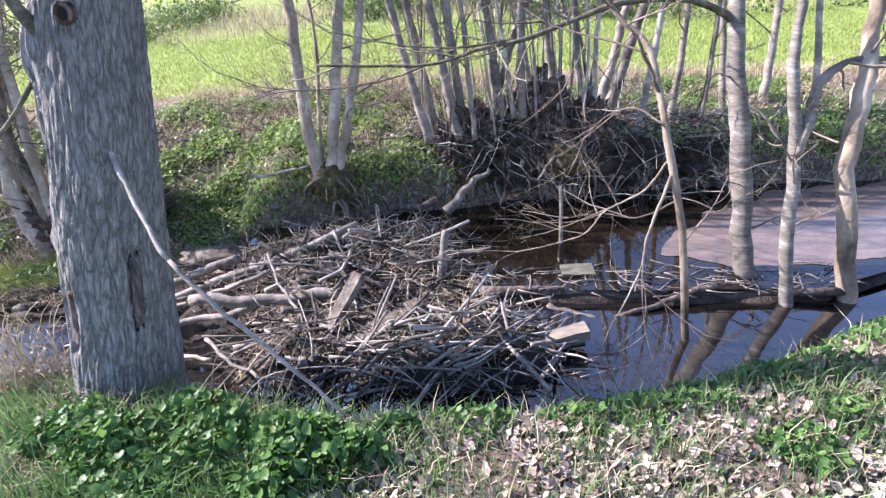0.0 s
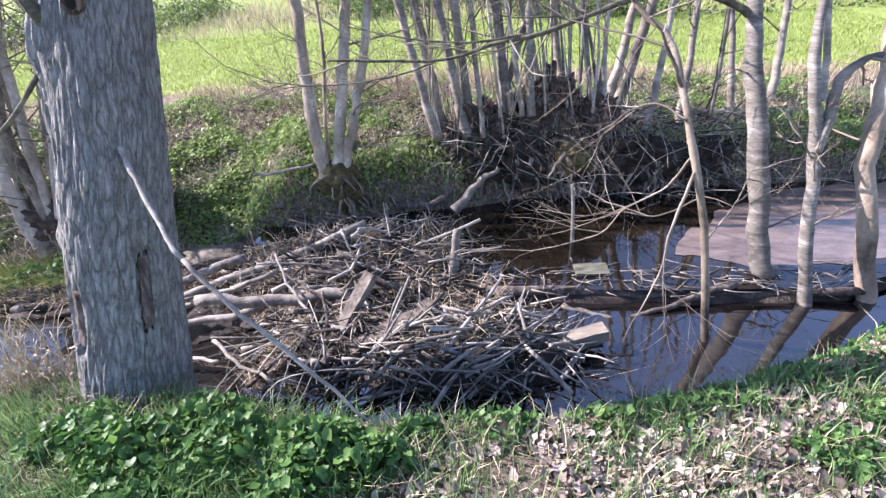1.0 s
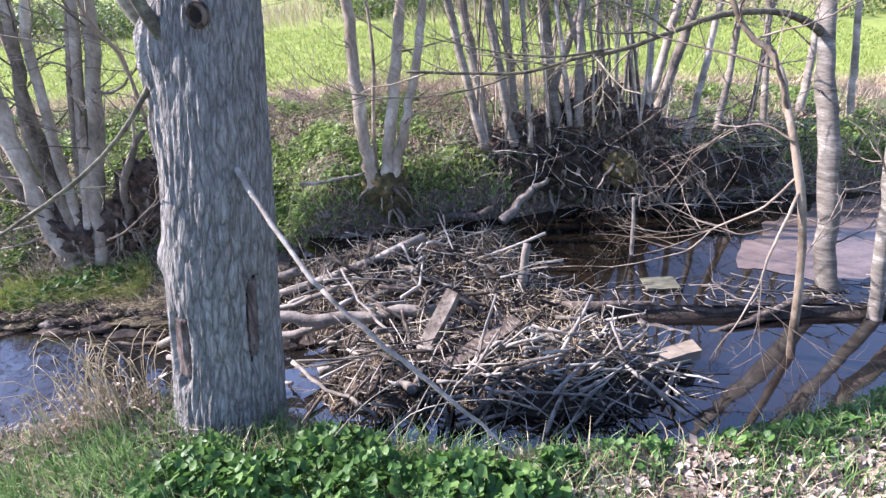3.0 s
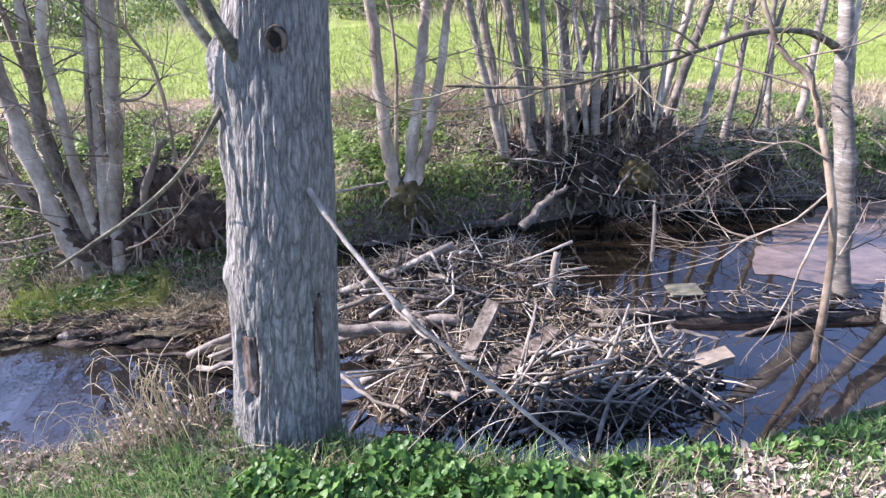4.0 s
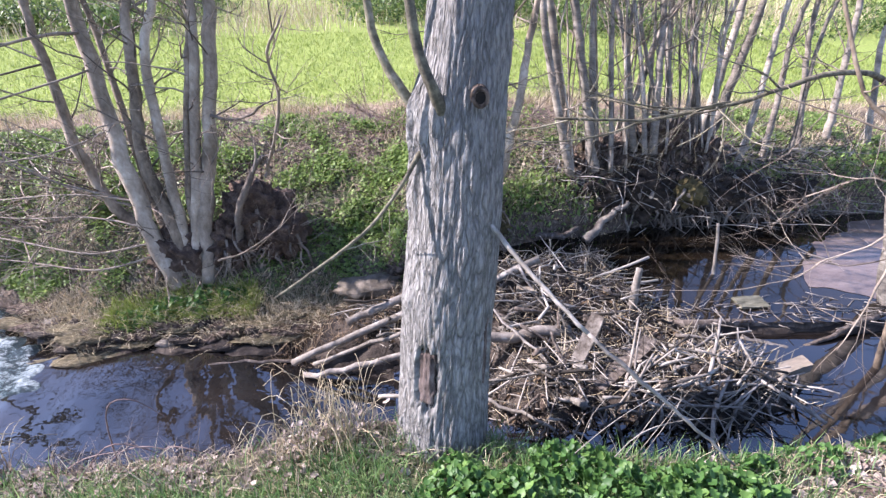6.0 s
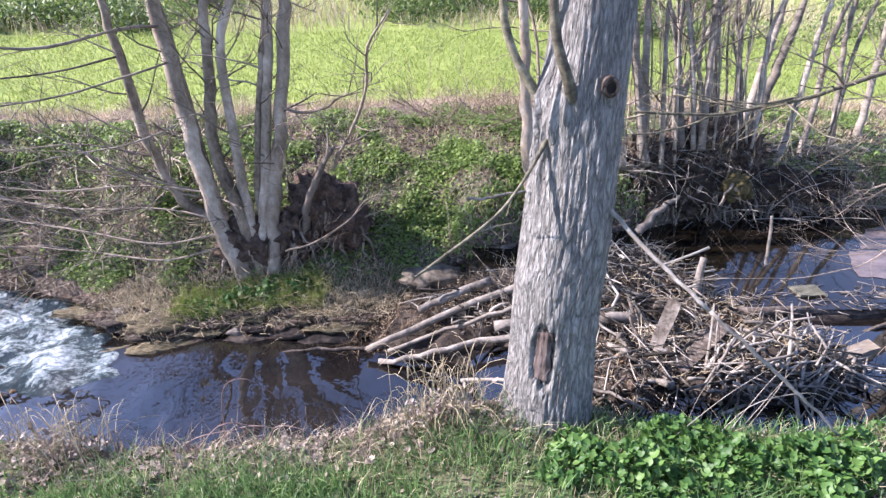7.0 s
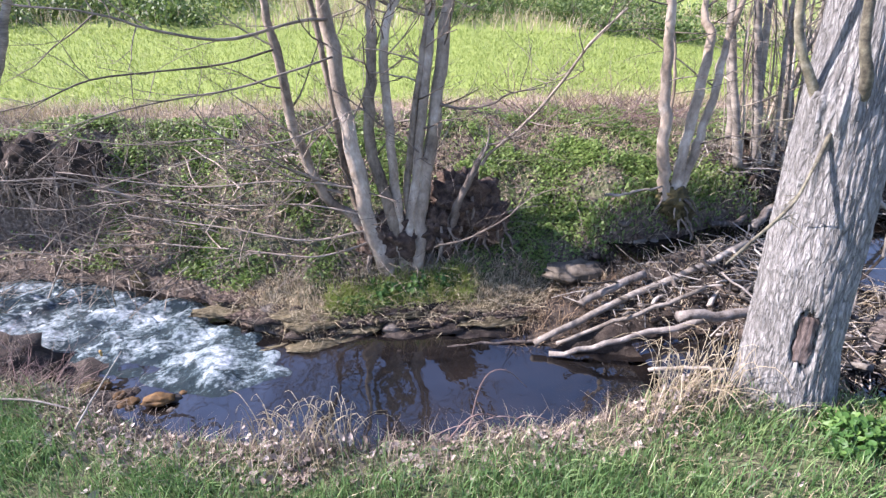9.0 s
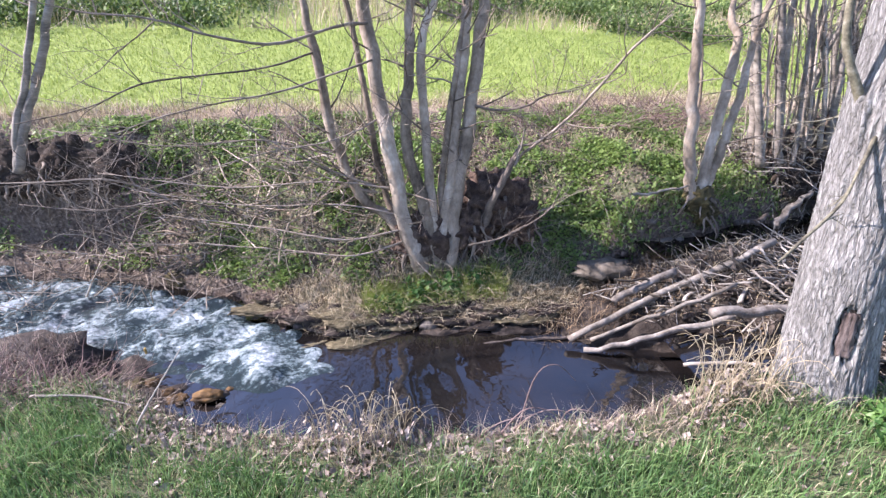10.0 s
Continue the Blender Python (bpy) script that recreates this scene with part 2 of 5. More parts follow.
M_POLE = surface("barkless_wood", [(0.10, 0.084, 0.062), (0.215, 0.193, 0.155), (0.41, 0.378, 0.32)], 8.0, 0.75, 0.5, fine=40.0, vary=0.25)
M_LOG = surface("old_log", [(0.055, 0.044, 0.032), (0.14, 0.123, 0.10), (0.215, 0.193, 0.16), (0.345, 0.315, 0.265)], 9.0, 0.85, 0.8, (1, 1, 1), 45.0, vary=0.3)
M_BOARD = surface("algae_board", [(0.055, 0.054, 0.034), (0.13, 0.127, 0.085), (0.23, 0.22, 0.155)], 9.0, 0.8, 0.4, (1, 4, 4))
M_CUT = surface("split_wood", [(0.12, 0.098, 0.07), (0.22, 0.185, 0.135), (0.33, 0.285, 0.22)], 5.0, 0.8, 0.5, (1, 5, 5), vary=0.2)
M_ROT = surface("rotten_wood", [(0.032, 0.025, 0.019), (0.095, 0.077, 0.06), (0.24, 0.203, 0.165)], 9.0, 0.9, 0.8, (3, 3, 0.6))
M_MUD = surface("dam_mud", [(0.014, 0.011, 0.008), (0.04, 0.031, 0.023), (0.10, 0.081, 0.060)], 7.0, 0.85, 0.9, dist=0.05)
M_SILT = surface("silt_film", [(0.07, 0.05, 0.038), (0.14, 0.104, 0.082), (0.21, 0.162, 0.132)], 2.6, 0.22, 0.05, (1, 2.5, 1), fine=30.0, spec=0.6)
M_STONE = surface("wet_stone", [(0.035, 0.03, 0.024), (0.085, 0.073, 0.056), (0.17, 0.15, 0.12)], 5.0, 0.7, 0.6, vary=0.4)
M_MOSS = surface("mossy_stone", [(0.022, 0.018, 0.009), (0.06, 0.05, 0.02), (0.15, 0.115, 0.045)], 9.0, 0.95, 1.0, vary=0.3)
M_POOL = water("still_water", ((0.006, 0.005, 0.0035), (0.02, 0.014, 0.008)), 5.0, 0.035)
M_FRONT = water("dam_water", ((0.004, 0.004, 0.004), (0.012, 0.010, 0.009)), 7.0, 0.03, ior=1.7)
M_FLOW = water("flowing_water", ((0.005, 0.005, 0.005), (0.016, 0.013, 0.011)), 4.0, 0.18, ior=1.6)
M_WHITE = rapids_material()
M_HERB = leafy("herb_leaf", [(0.035, 0.095, 0.02), (0.075, 0.17, 0.036), (0.16, 0.27, 0.065)], 0.5)
M_GRASS = leafy("grass_blade", [(0.045, 0.11, 0.034), (0.115, 0.22, 0.065), (0.31, 0.41, 0.165)], 0.45)
M_MEADOW = leafy("meadow_grass", [(0.15, 0.215, 0.045), (0.24, 0.31, 0.065), (0.38, 0.42, 0.13)], 0.6)
M_STRAW = leafy("dry_grass", [(0.22, 0.175, 0.10), (0.42, 0.35, 0.215), (0.62, 0.55, 0.38)], 0.7, 0.2)
M_LITTER = leafy("dead_leaf", [(0.13, 0.098, 0.072), (0.33, 0.265, 0.21), (0.60, 0.52, 0.445)], 0.75, 0.15)
M_RUST = leafy("rusty_litter", [(0.07, 0.042, 0.022), (0.17, 0.118, 0.066), (0.34, 0.26, 0.16)], 0.8, 0.1)
M_BROWN = leafy("brown_leaf", [(0.11, 0.078, 0.05), (0.26, 0.195, 0.13), (0.46, 0.37, 0.27)], 0.75, 0.15)
M_BUSH = leafy("shrub_leaf", [(0.085, 0.15, 0.036), (0.20, 0.30, 0.075), (0.36, 0.46, 0.145)], 0.5, 0.5)
M_MAT = surface("weed_mat", [(0.035, 0.03, 0.017), (0.12, 0.10, 0.052), (0.31, 0.265, 0.16)], 12.0, 0.9, 1.0, (1, 3, 3), dist=0.04)
# near-black colour painting the shade under torn bark and inside the knot
M_HOLE_SHADE = surface("hollow_shade", [(0.006, 0.005, 0.004), (0.012, 0.01, 0.008), (0.03, 0.022, 0.016)], 9.0, 1.0, 0.3)
M_HEDGE = leafy("hedge_leaf", [(0.045, 0.08, 0.022), (0.11, 0.17, 0.045), (0.21, 0.28, 0.08)], 0.6, 0.35)
M_BRAMBLE = surface("bramble_cane", [(0.09, 0.055, 0.045), (0.18, 0.12, 0.10), (0.30, 0.22, 0.18)], 8.0, 0.8, 0.2, vary=0.4)

# ---- shapes ----
rng = np.random.default_rng(7)


class Bag:
    """Vertices and faces of one mesh, gathered piece by piece."""

    def __init__(self):
        self.v, self.f, self.n = [], [], 0

    def add(self, verts, faces):
        self.v.append(np.asarray(verts, float))
        self.f.extend([tuple(i + self.n for i in q) for q in faces])
        self.n += len(verts)

    def many(self, verts, faces):
        """Alike pieces at once: verts is pieces x points x 3, faces are of one piece."""
        k, m = verts.shape[0], verts.shape[1]
        base = self.n + np.arange(k) * m
        self.v.append(verts.reshape(-1, 3))
        for q in faces:
            self.f.extend(map(tuple, (base[:, None] + np.array(q)[None]).tolist()))
        self.n += k * m

    def mesh(self, name, material, smooth=True):
        me = bpy.data.meshes.new(name)
        me.from_pydata(np.concatenate(self.v).tolist() if self.v else [], [], self.f)
        me.materials.append(material)
        if smooth:
            me.polygons.foreach_set("use_smooth", [True] * len(me.polygons))
        me.update()
        return me


def part(name, bag, material, parent=None, label="", smooth=True):
    ob = new(name, bag.mesh(name, material, smooth))
    ob.parent = parent
    if label:
        tagged(ob, label)
    return ob


def thing(name, label, category, at=(0, 0, 0), group="", kind=""):
    ob = new(name)
    ob.empty_display_size = 0.1
    return tagged(ob, label, category, group, kind)


def curve_points(pts, n):
    """A smooth line through a few points (Catmull-Rom)."""
    p = np.array(pts, float)
    p = np.vstack([2 * p[0] - p[1], p, 2 * p[-1] - p[-2]])
    out = []
    m = len(p) - 3
    for i in range(n):
        u = i / (n - 1) * m
        k = min(int(u), m - 1)
        t = u - k
        a, b, c, d = p[k:k + 4]
        out.append(0.5 * (2 * b + (c - a) * t + (2 * a - 5 * b + 4 * c - d) * t * t + (3 * b - a - 3 * c + d) * t ** 3))
    return np.array(out)


def tube(bag, pts, radii, sides=6, wobble=0.0, cap=True, flat=1.0):
    """A tapered tube along points; wobble roughens its skin."""
    pts = np.asarray(pts, float)
    n = len(pts)
    radii = np.interp(np.linspace(0, 1, n), np.linspace(0, 1, len(radii)), radii)
    tan = np.gradient(pts, axis=0)
    tan /= np.linalg.norm(tan, axis=1)[:, None] + 1e-9
    ref = np.array((0.31, 0.17, 0.93)) if abs(tan[0][2]) < 0.8 else np.array((0.95, 0.21, 0.1))
    ang = np.linspace(0, 2 * np.pi, sides, endpoint=False)
    verts = []
    for i in range(n):
        a = np.cross(tan[i], ref)
        a /= np.linalg.norm(a) + 1e-9
        b = np.cross(tan[i], a)
        r = radii[i] * (1 + (rng.normal(0, wobble, sides) if wobble else 0))
        verts.append(pts[i] + np.outer(np.cos(ang) * r, a) + np.outer(np.sin(ang) * r * flat, b))
    verts = np.concatenate(verts)
    faces = [(i * sides + j, i * sides + (j + 1) % sides, (i + 1) * sides + (j + 1) % sides, (i + 1) * sides + j) for i in range(n - 1) for j in range(sides)]
    if cap:
        faces.append(tuple(range(sides))[::-1])
        faces.append(tuple((n - 1) * sides + j for j in range(sides)))
    bag.add(verts, faces)


def crooked(a, b, n, amount):
    """Points from a to b with bends like a stick's."""
    a, b = np.array(a, float), np.array(b, float)
    t = np.linspace(0, 1, n)[:, None]
    length = np.linalg.norm(b - a)
    off = np.cumsum(rng.normal(0, 1, (n, 3)), axis=0)
    off -= off[0] + (off[-1] - off[0]) * t
    return a + (b - a) * t + off * amount * length


def grow(bag, start, way, length, radius, depth, droop=0.0, spread=0.7, kids=3, sides=5):
    """A bare branch that forks into ever thinner ones."""
    way = np.array(way, float)
    way /= np.linalg.norm(way)
    n = 5 if depth > 0 else 4
    pts = [np.array(start, float)]
    d = way.copy()
    for i in range(n - 1):
        d = d + rng.normal(0, 0.16, 3) + np.array((0, 0, 0.06 - droop))
        d /= np.linalg.norm(d)
        pts.append(pts[-1] + d * length / (n - 1))
    tube(bag, pts, [radius, radius * 0.45], max(3, sides), 0.0, False)
    if depth > 0:
        for k in range(kids):
            u = rng.uniform(0.3, 1.0)
            i = min(int(u * (n - 1)), n - 2)
            s = pts[i] + (pts[i + 1] - pts[i]) * (u * (n - 1) - i)
            e = d + rng.normal(0, spread, 3)
            grow(bag, s, e, length * rng.uniform(0.45, 0.75), radius * (0.62 - 0.25 * u), depth - 1, droop, spread, kids, max(3, sides - 1))


def lerp(x, xs, ys):
    return np.interp(x, xs, ys)


# ---- ground ----
NEAR_X = (-14, -8.2, -7.2, -5.5, -3.8, -3.2, -2.3, -1.6, -0.7, 0.3, 0.9, 2.0, 3.6, 6.0, 12)
NEAR_Y = (4.9, 4.3, 3.5, 2.98, 2.75, 2.85, 2.70, 2.25, 2.08, 2.02, 2.08, 2.36, 3.02, 3.9, 5.0)
TOP_X = (-30, -14, -9, -6.5, -5, -3.4, -2.5, -1, 1, 3, 6, 30)
TOP_Z = (-1.2, -1.15, -1.05, -0.95, -0.82, -0.60, -0.46, -0.38, -0.38, -0.42, -0.44, -0.44)
FAR_X = (-30, -14, -10.3, -8.3, -7.3, -6.8, -5.9, -5.2, -4.0, -3.4, -2.6, -2.2, -1.3, -0.7, 0.0, 0.8, 1.5, 3.6, 5.2, 9, 30)
FAR_Y = (9.0, 8.3, 7.3, 6.6, 6.1, 5.4, 4.78, 4.9, 4.7, 4.75, 5.25, 5.35, 5.42, 5.62, 5.62, 5.85, 5.9, 5.85, 5.75, 5.9, 7.0)
BACK_Z, FRONT_Z, LEFT_Z = -0.60, -0.705, -1.22


def wave(x, y, s, seed=0.0):
    return noise.noise(Vector((x * s + seed, y * s - seed, seed * 0.7)))


def crest_y(x):
    return lerp(x, (-3.4, -2.4, -1.0, -0.3, 0.3, 1.6, 3.0, 6.0), (4.6, 4.75, 4.78, 4.3, 3.82, 3.64, 3.55, 4.6))


def mound(x, y):
    """Height of the dam's heap of mud and sticks."""
    z = lerp(y, (2.6, 2.85, 3.2, 3.9, 4.5, 4.8, 5.0, 5.25), (-1.05, -0.90, -0.76, -0.66, -0.50, -0.42, -0.55, -0.9))
    z = z - np.maximum(0, -1.5 - x) * lerp(y, (3.7, 4.2), (0.85, 0.34)) - np.maximum(0, x - 0.55) * 0.5
    z = z - np.maximum(0, x - lerp(y, (2.8, 3.3, 4.0, 4.6), (0.7, 0.6, 0.1, -0.3))) * 0.8
    lobe = -0.46 - 0.30 * ((x + 0.10) / 0.85) ** 2 - 0.30 * ((y - 3.0) / 0.42) ** 2
    flank = -0.56 - 0.30 * ((x + 1.1) / 0.70) ** 2 - 0.30 * ((y - 3.3) / 0.50) ** 2
    return np.maximum(z, np.maximum(lobe, flank))


def height(x, y):
    yn, yf = lerp(x, NEAR_X, NEAR_Y), lerp(x, FAR_X, FAR_Y)
    zt = lerp(x, TOP_X, TOP_Z)
    zw = lerp(x, (-14, -9, -6.5, -5, -2.6, -2.0, 0.0), (-1.6, -1.5, -1.3, LEFT_Z, LEFT_Z, BACK_Z, BACK_Z))
    zl = lerp(x, (-14, -9, -6.5, -5, -2.4, -1.4, 0.4), (-1.6, -1.5, -1.3, LEFT_Z, LEFT_Z, -0.9, FRONT_Z))
    bumps = 0.05 * wave(x, y, 1.3) + 0.025 * wave(x, y, 4.1, 3.0)
    if y < yn:
        back = max(0.0, yn - y)
        return zt + min(0.28, back * 0.07) + bumps * (1 if back > 0.2 else 0.6)
    bed = lerp(y, (yn + 0.55, yf - 0.4), (zl - 0.30, zw - 0.35)) if yf - 0.4 > yn + 0.55 else zw - 0.3
    if y < yf:
        s = (y - yn) / 0.5
        z = zt + (bed - zt) * min(1.0, s) ** 1.3 if s < 1 else bed
        e = (yf - y) / 0.3
        if e < 1:
            z = max(z, zw - 0.35 * e) if y > yn + 0.3 else z
        if -3.6 < x < 1.6:
            z = max(z, mound(x, y) - 0.06 + 0.05 * wave(x, y, 3.0, 9.0))
        return z + bumps * 0.5
    zm = lerp(x, (-14, -6, -2, 2, 6), (0.30, 0.36, 0.46, 0.40, 0.16))
    edge = 8.4
    if y < edge:
        u = (y - yf) / (edge - yf)
        gl = lerp(u, (0, 0.03, 0.12, 0.2, 0.32, 0.55, 0.8, 1), (0, 0.07, 0.13, 0.27, 0.48, 0.72, 0.92, 1))
        gr = lerp(u, (0, 0.03, 0.10, 0.25, 0.6, 1), (0, 0.36, 0.56, 0.72, 0.90, 1))
        cut = lerp(u, (0, 0.1, 0.3, 0.34, 0.42, 0.5, 1), (0, 0.10, 0.22, 0.55, 0.86, 0.95, 1))
        gl = gl + (cut - gl) * lerp(x, (-8.9, -8.0), (1, 0))
        k = lerp(x, (-3.2, -2.0), (0, 1))
        return zw + (zm - zw) * (gl + (gr - gl) * k) + bumps * 1.6 * min(1, u * 6)
    d = y - edge
    far = zm + lerp(d, (0, 7, 20, 60, 200, 900), (0, 0.62, 2.2, 8.0, 22, 40))
    return far + bumps * 0.8


def axis(lo, hi, step, out):
    core = np.arange(lo, hi + step * 0.5, step)
    grown, d, w = [], step, 0.0
    while w < out:
        d *= 1.35
        w += d
        grown.append(w)
    g = np.array(grown)
    return np.concatenate([lo - g[::-1], core, hi + g])


def build_ground():
    xs, ys = axis(-12.5, 6.5, 0.075, 900), axis(0.4, 9.4, 0.06, 900)
    nx, ny = len(xs), len(ys)
    verts = [(x, y, float(height(x, y))) for y in ys for x in xs]
    faces = [(j * nx + i, j * nx + i + 1, (j + 1) * nx + i + 1, (j + 1) * nx + i) for j in range(ny - 1) for i in range(nx - 1)]
    me = bpy.data.meshes.new("ground")
    me.from_pydata(verts, [], faces)
    me.materials.append(M_GROUND)
    me.polygons.foreach_set("use_smooth", [True] * len(me.polygons))
    cover = me.attributes.new("cover", "FLOAT_COLOR", "POINT")
    data = np.zeros((len(verts), 4), np.float32)
    for k, (x, y, z) in enumerate(verts):
        yn, yf = lerp(x, NEAR_X, NEAR_Y), lerp(x, FAR_X, FAR_Y)
        if y < yn:
            data[k, 0] = lerp(x, (-3.4, -2.4, -0.8, -0.2), (0.62, 0.6, 0.5, 0.2))
        elif y > yf:
            data[k, 0] = lerp(y - yf, (0, 0.3, 1.6, 2.4), (0.05, 0.5, 0.55, 0.3))
            bare = max(lerp(x, (-8.8, -8.0), (1, 0)), lerp(x, (-0.6, 0.0, 2.6, 3.4), (0, 1, 1, 0)))
            data[k, 0] -= 0.7 * bare * lerp(y - yf, (0.6, 1.3), (1, 0))
            data[k, 1] = lerp(y, (6.8, 7.8, 8.15, 8.5), (-0.5, -0.2, 0.35, 0.7))
            if -6.9 < x < -3.2 and y < yf + 0.6:
                data[k, 1] = 0.3
            data[k, 2] = lerp(y, (8.0, 8.5, 8.9, 9.6), (-0.5, 0.1, 0.7, 1.0))
    cover.data.foreach_set("color", data.ravel())
    return tagged(new("ground", me), "grassy stream banks of brown soil rising to a bright green meadow", "ground", kind="structure")


GROUND = build_ground()
GX, GY = axis(-12.5, 6.5, 0.075, 900), axis(0.4, 9.4, 0.06, 900)
GZ = np.empty(len(GX) * len(GY) * 3, np.float32)
GROUND.data.vertices.foreach_get("co", GZ)
GZ = GZ.reshape(len(GY), len(GX), 3)[:, :, 2]


def lie(x, y):
    """Ground heights under many points at once."""
    x, y = np.asarray(x, float), np.asarray(y, float)
    i = np.clip(np.searchsorted(GX, x) - 1, 0, len(GX) - 2)
    j = np.clip(np.searchsorted(GY, y) - 1, 0, len(GY) - 2)
    u, v = (x - GX[i]) / (GX[i + 1] - GX[i]), (y - GY[j]) / (GY[j + 1] - GY[j])
    return GZ[j, i] * (1 - u) * (1 - v) + GZ[j, i + 1] * u * (1 - v) + GZ[j + 1, i] * (1 - u) * v + GZ[j + 1, i + 1] * u * v


def sheet(name, label, material, outline_near, outline_far, z, step=0.15, fall=None, kind="structure"):
    """A water surface between two lines y(x); fall adds height along it."""
    x0, x1 = outline_near[0][0], outline_near[0][-1]
    xs = np.arange(x0, x1 + step * 0.5, step)
    bag = Bag()
    ny = 26
    verts = []
    for x in xs:
        a, b = lerp(x, *outline_near), lerp(x, *outline_far)
        for j in range(ny):
            y = a + (b - a) * j / (ny - 1)
            verts.append((x, y, z + (fall(x, y) if fall else 0.0)))
    faces = [(i * ny + j, (i + 1) * ny + j, (i + 1) * ny + j + 1, i * ny + j + 1) for i in range(len(xs) - 1) for j in range(ny - 1)]
    bag.add(verts, faces)
    return tagged(part(name, bag, material), label, "water", kind=kind)


sheet("water_back_pool", "dark brown still pond water held behind the dam", M_POOL, ((-2.3, -1.0, -0.3, 0.3, 1.6, 3.0, 6.0, 12), (4.95, 4.72, 4.2, 3.76, 3.6, 3.5, 4.5, 5.4)), ((-2.3, -1.8, 12), (5.5, 7.0, 7.4)), BACK_Z)
sheet("water_front_pool", "blue-black calm water reflecting sky below the dam", M_FRONT, ((-2.6, 12), (1.9, 1.9)), ((-2.6, -1.0, -0.3, 0.3, 1.6, 3.0, 6.0, 12), (4.6, 4.7, 4.2, 3.78, 3.62, 3.52, 4.52, 5.4)), FRONT_Z, fall=lambda x, y: lerp(x, (-2.6, -1.6, -0.6), (-0.40, -0.16, 0.0)))


def ripple(x, y):
    f = lerp(x, (-14, -9, -7.2, -6.2, -5.4), (-0.36, -0.28, -0.16, -0.05, 0.0))
    w = lerp(x, (-7, -5.2, -3.5), (0.03, 0.016, 0.006))
    return f + w * (wave(x, y * 1.5, 2.3, 2.0) + 0.6 * wave(x, y, 5.0, 4.0))


sheet("water_left_pool", "dark flowing stream water with blue sky sheen", M_FLOW, ((-14, -2.2), (2.6, 2.3)), ((-14, -10, -5.6, -2.2), (9.0, 8.2, 6.2, 5.4)), LEFT_Z, 0.06, ripple)


def build_rapids():
    xs, ys = np.arange(-13.0, -5.9, 0.05), np.arange(3.6, 8.4, 0.05)
    verts, foam = [], []
    for x in xs:
        mid, half = lerp(x, (-13, -9.2, -7.8, -7.0, -6.2, -5.9), (7.2, 6.3, 5.6, 4.98, 4.45, 4.25)), lerp(x, (-13, -9, -7.4, -6.6, -6.2, -5.85), (1.1, 1.05, 0.85, 0.6, 0.38, 0.02))
        for y in ys:
            u = 1 - min(1.0, abs(y - mid) / half)
            n = wave(x * 1.2, y * 2.0, 2.4, 5.0) + 0.45 * wave(x, y * 1.4, 5.0, 8.0) + 0.2 * wave(x, y, 10.0, 2.0)
            verts.append((x, y, LEFT_Z + ripple(x, y) + (-0.04 + (0.11 * u ** 0.5 + 0.12 * max(-0.25, n) * min(1, u * 3)) * lerp(x, (-6.7, -6.0), (1.0, 0.15)))))
            foam.append(min(1.0, u * 1.6) * lerp(x, (-13, -9.5, -8.2, -7.5, -6.2), (0.55, 0.66, 0.62, 0.86, 0.72)) * (1 + 0.45 * n))
    ny = len(ys)
    faces = [(i * ny + j, (i + 1) * ny + j, (i + 1) * ny + j + 1, i * ny + j + 1) for i in range(len(xs) - 1) for j in range(ny - 1)]
    bag = Bag()
    bag.add(verts, faces)
    ob = part("water_rapids", bag, M_WHITE)
    at = ob.data.attributes.new("foam", "FLOAT", "POINT")
    at.data.foreach_set("value", np.array(foam, np.float32))
    tagged(ob, "white foaming rapids tumbling over hidden stones", "water", kind="structure")


build_rapids()


def build_silt():
    bag = Bag()
    xs = np.arange(1.9, 9.0, 0.08)
    ny = 30
    verts = []
    for x in xs:
        a = lerp(x, (1.9, 2.3, 2.6, 3.6, 9), (4.25, 3.95, 3.82, 3.9, 4.9)) + 0.10 * wave(x, 0, 2.1, 4) + 0.12 * wave(x, 0, 5.0, 4)
        b = lerp(x, (1.9, 2.3, 2.9, 3.6, 4.4, 9), (4.3, 4.75, 5.15, 5.5, 5.7, 5.8)) + 0.16 * wave(x, 3, 2.1, 5) + 0.14 * wave(x, 3, 5.0, 5)
        for j in range(ny):
            y = a + (b - a) * j / (ny - 1)
            verts.append((x, y, BACK_Z + 0.004 + 0.002 * wave(x, y, 3.0)))
    faces = [(i * ny + j, (i + 1) * ny + j, (i + 1) * ny + j + 1, i * ny + j + 1) for i in range(len(xs) - 1) for j in range(ny - 1)]
    bag.add(verts, faces)
    tagged(part("silt_film", bag, M_SILT), "pinkish brown film of silt lying on the pond", "silt", kind="structure")


build_silt()

# ---- trees ----
M_STUMP = bark("rotting_stump", (0.025, 0.018, 0.013), (0.09, 0.065, 0.047), (0.20, 0.15, 0.11), 6.0, 3.0, 0.05, 1.0, (0.07, 0.075, 0.02))


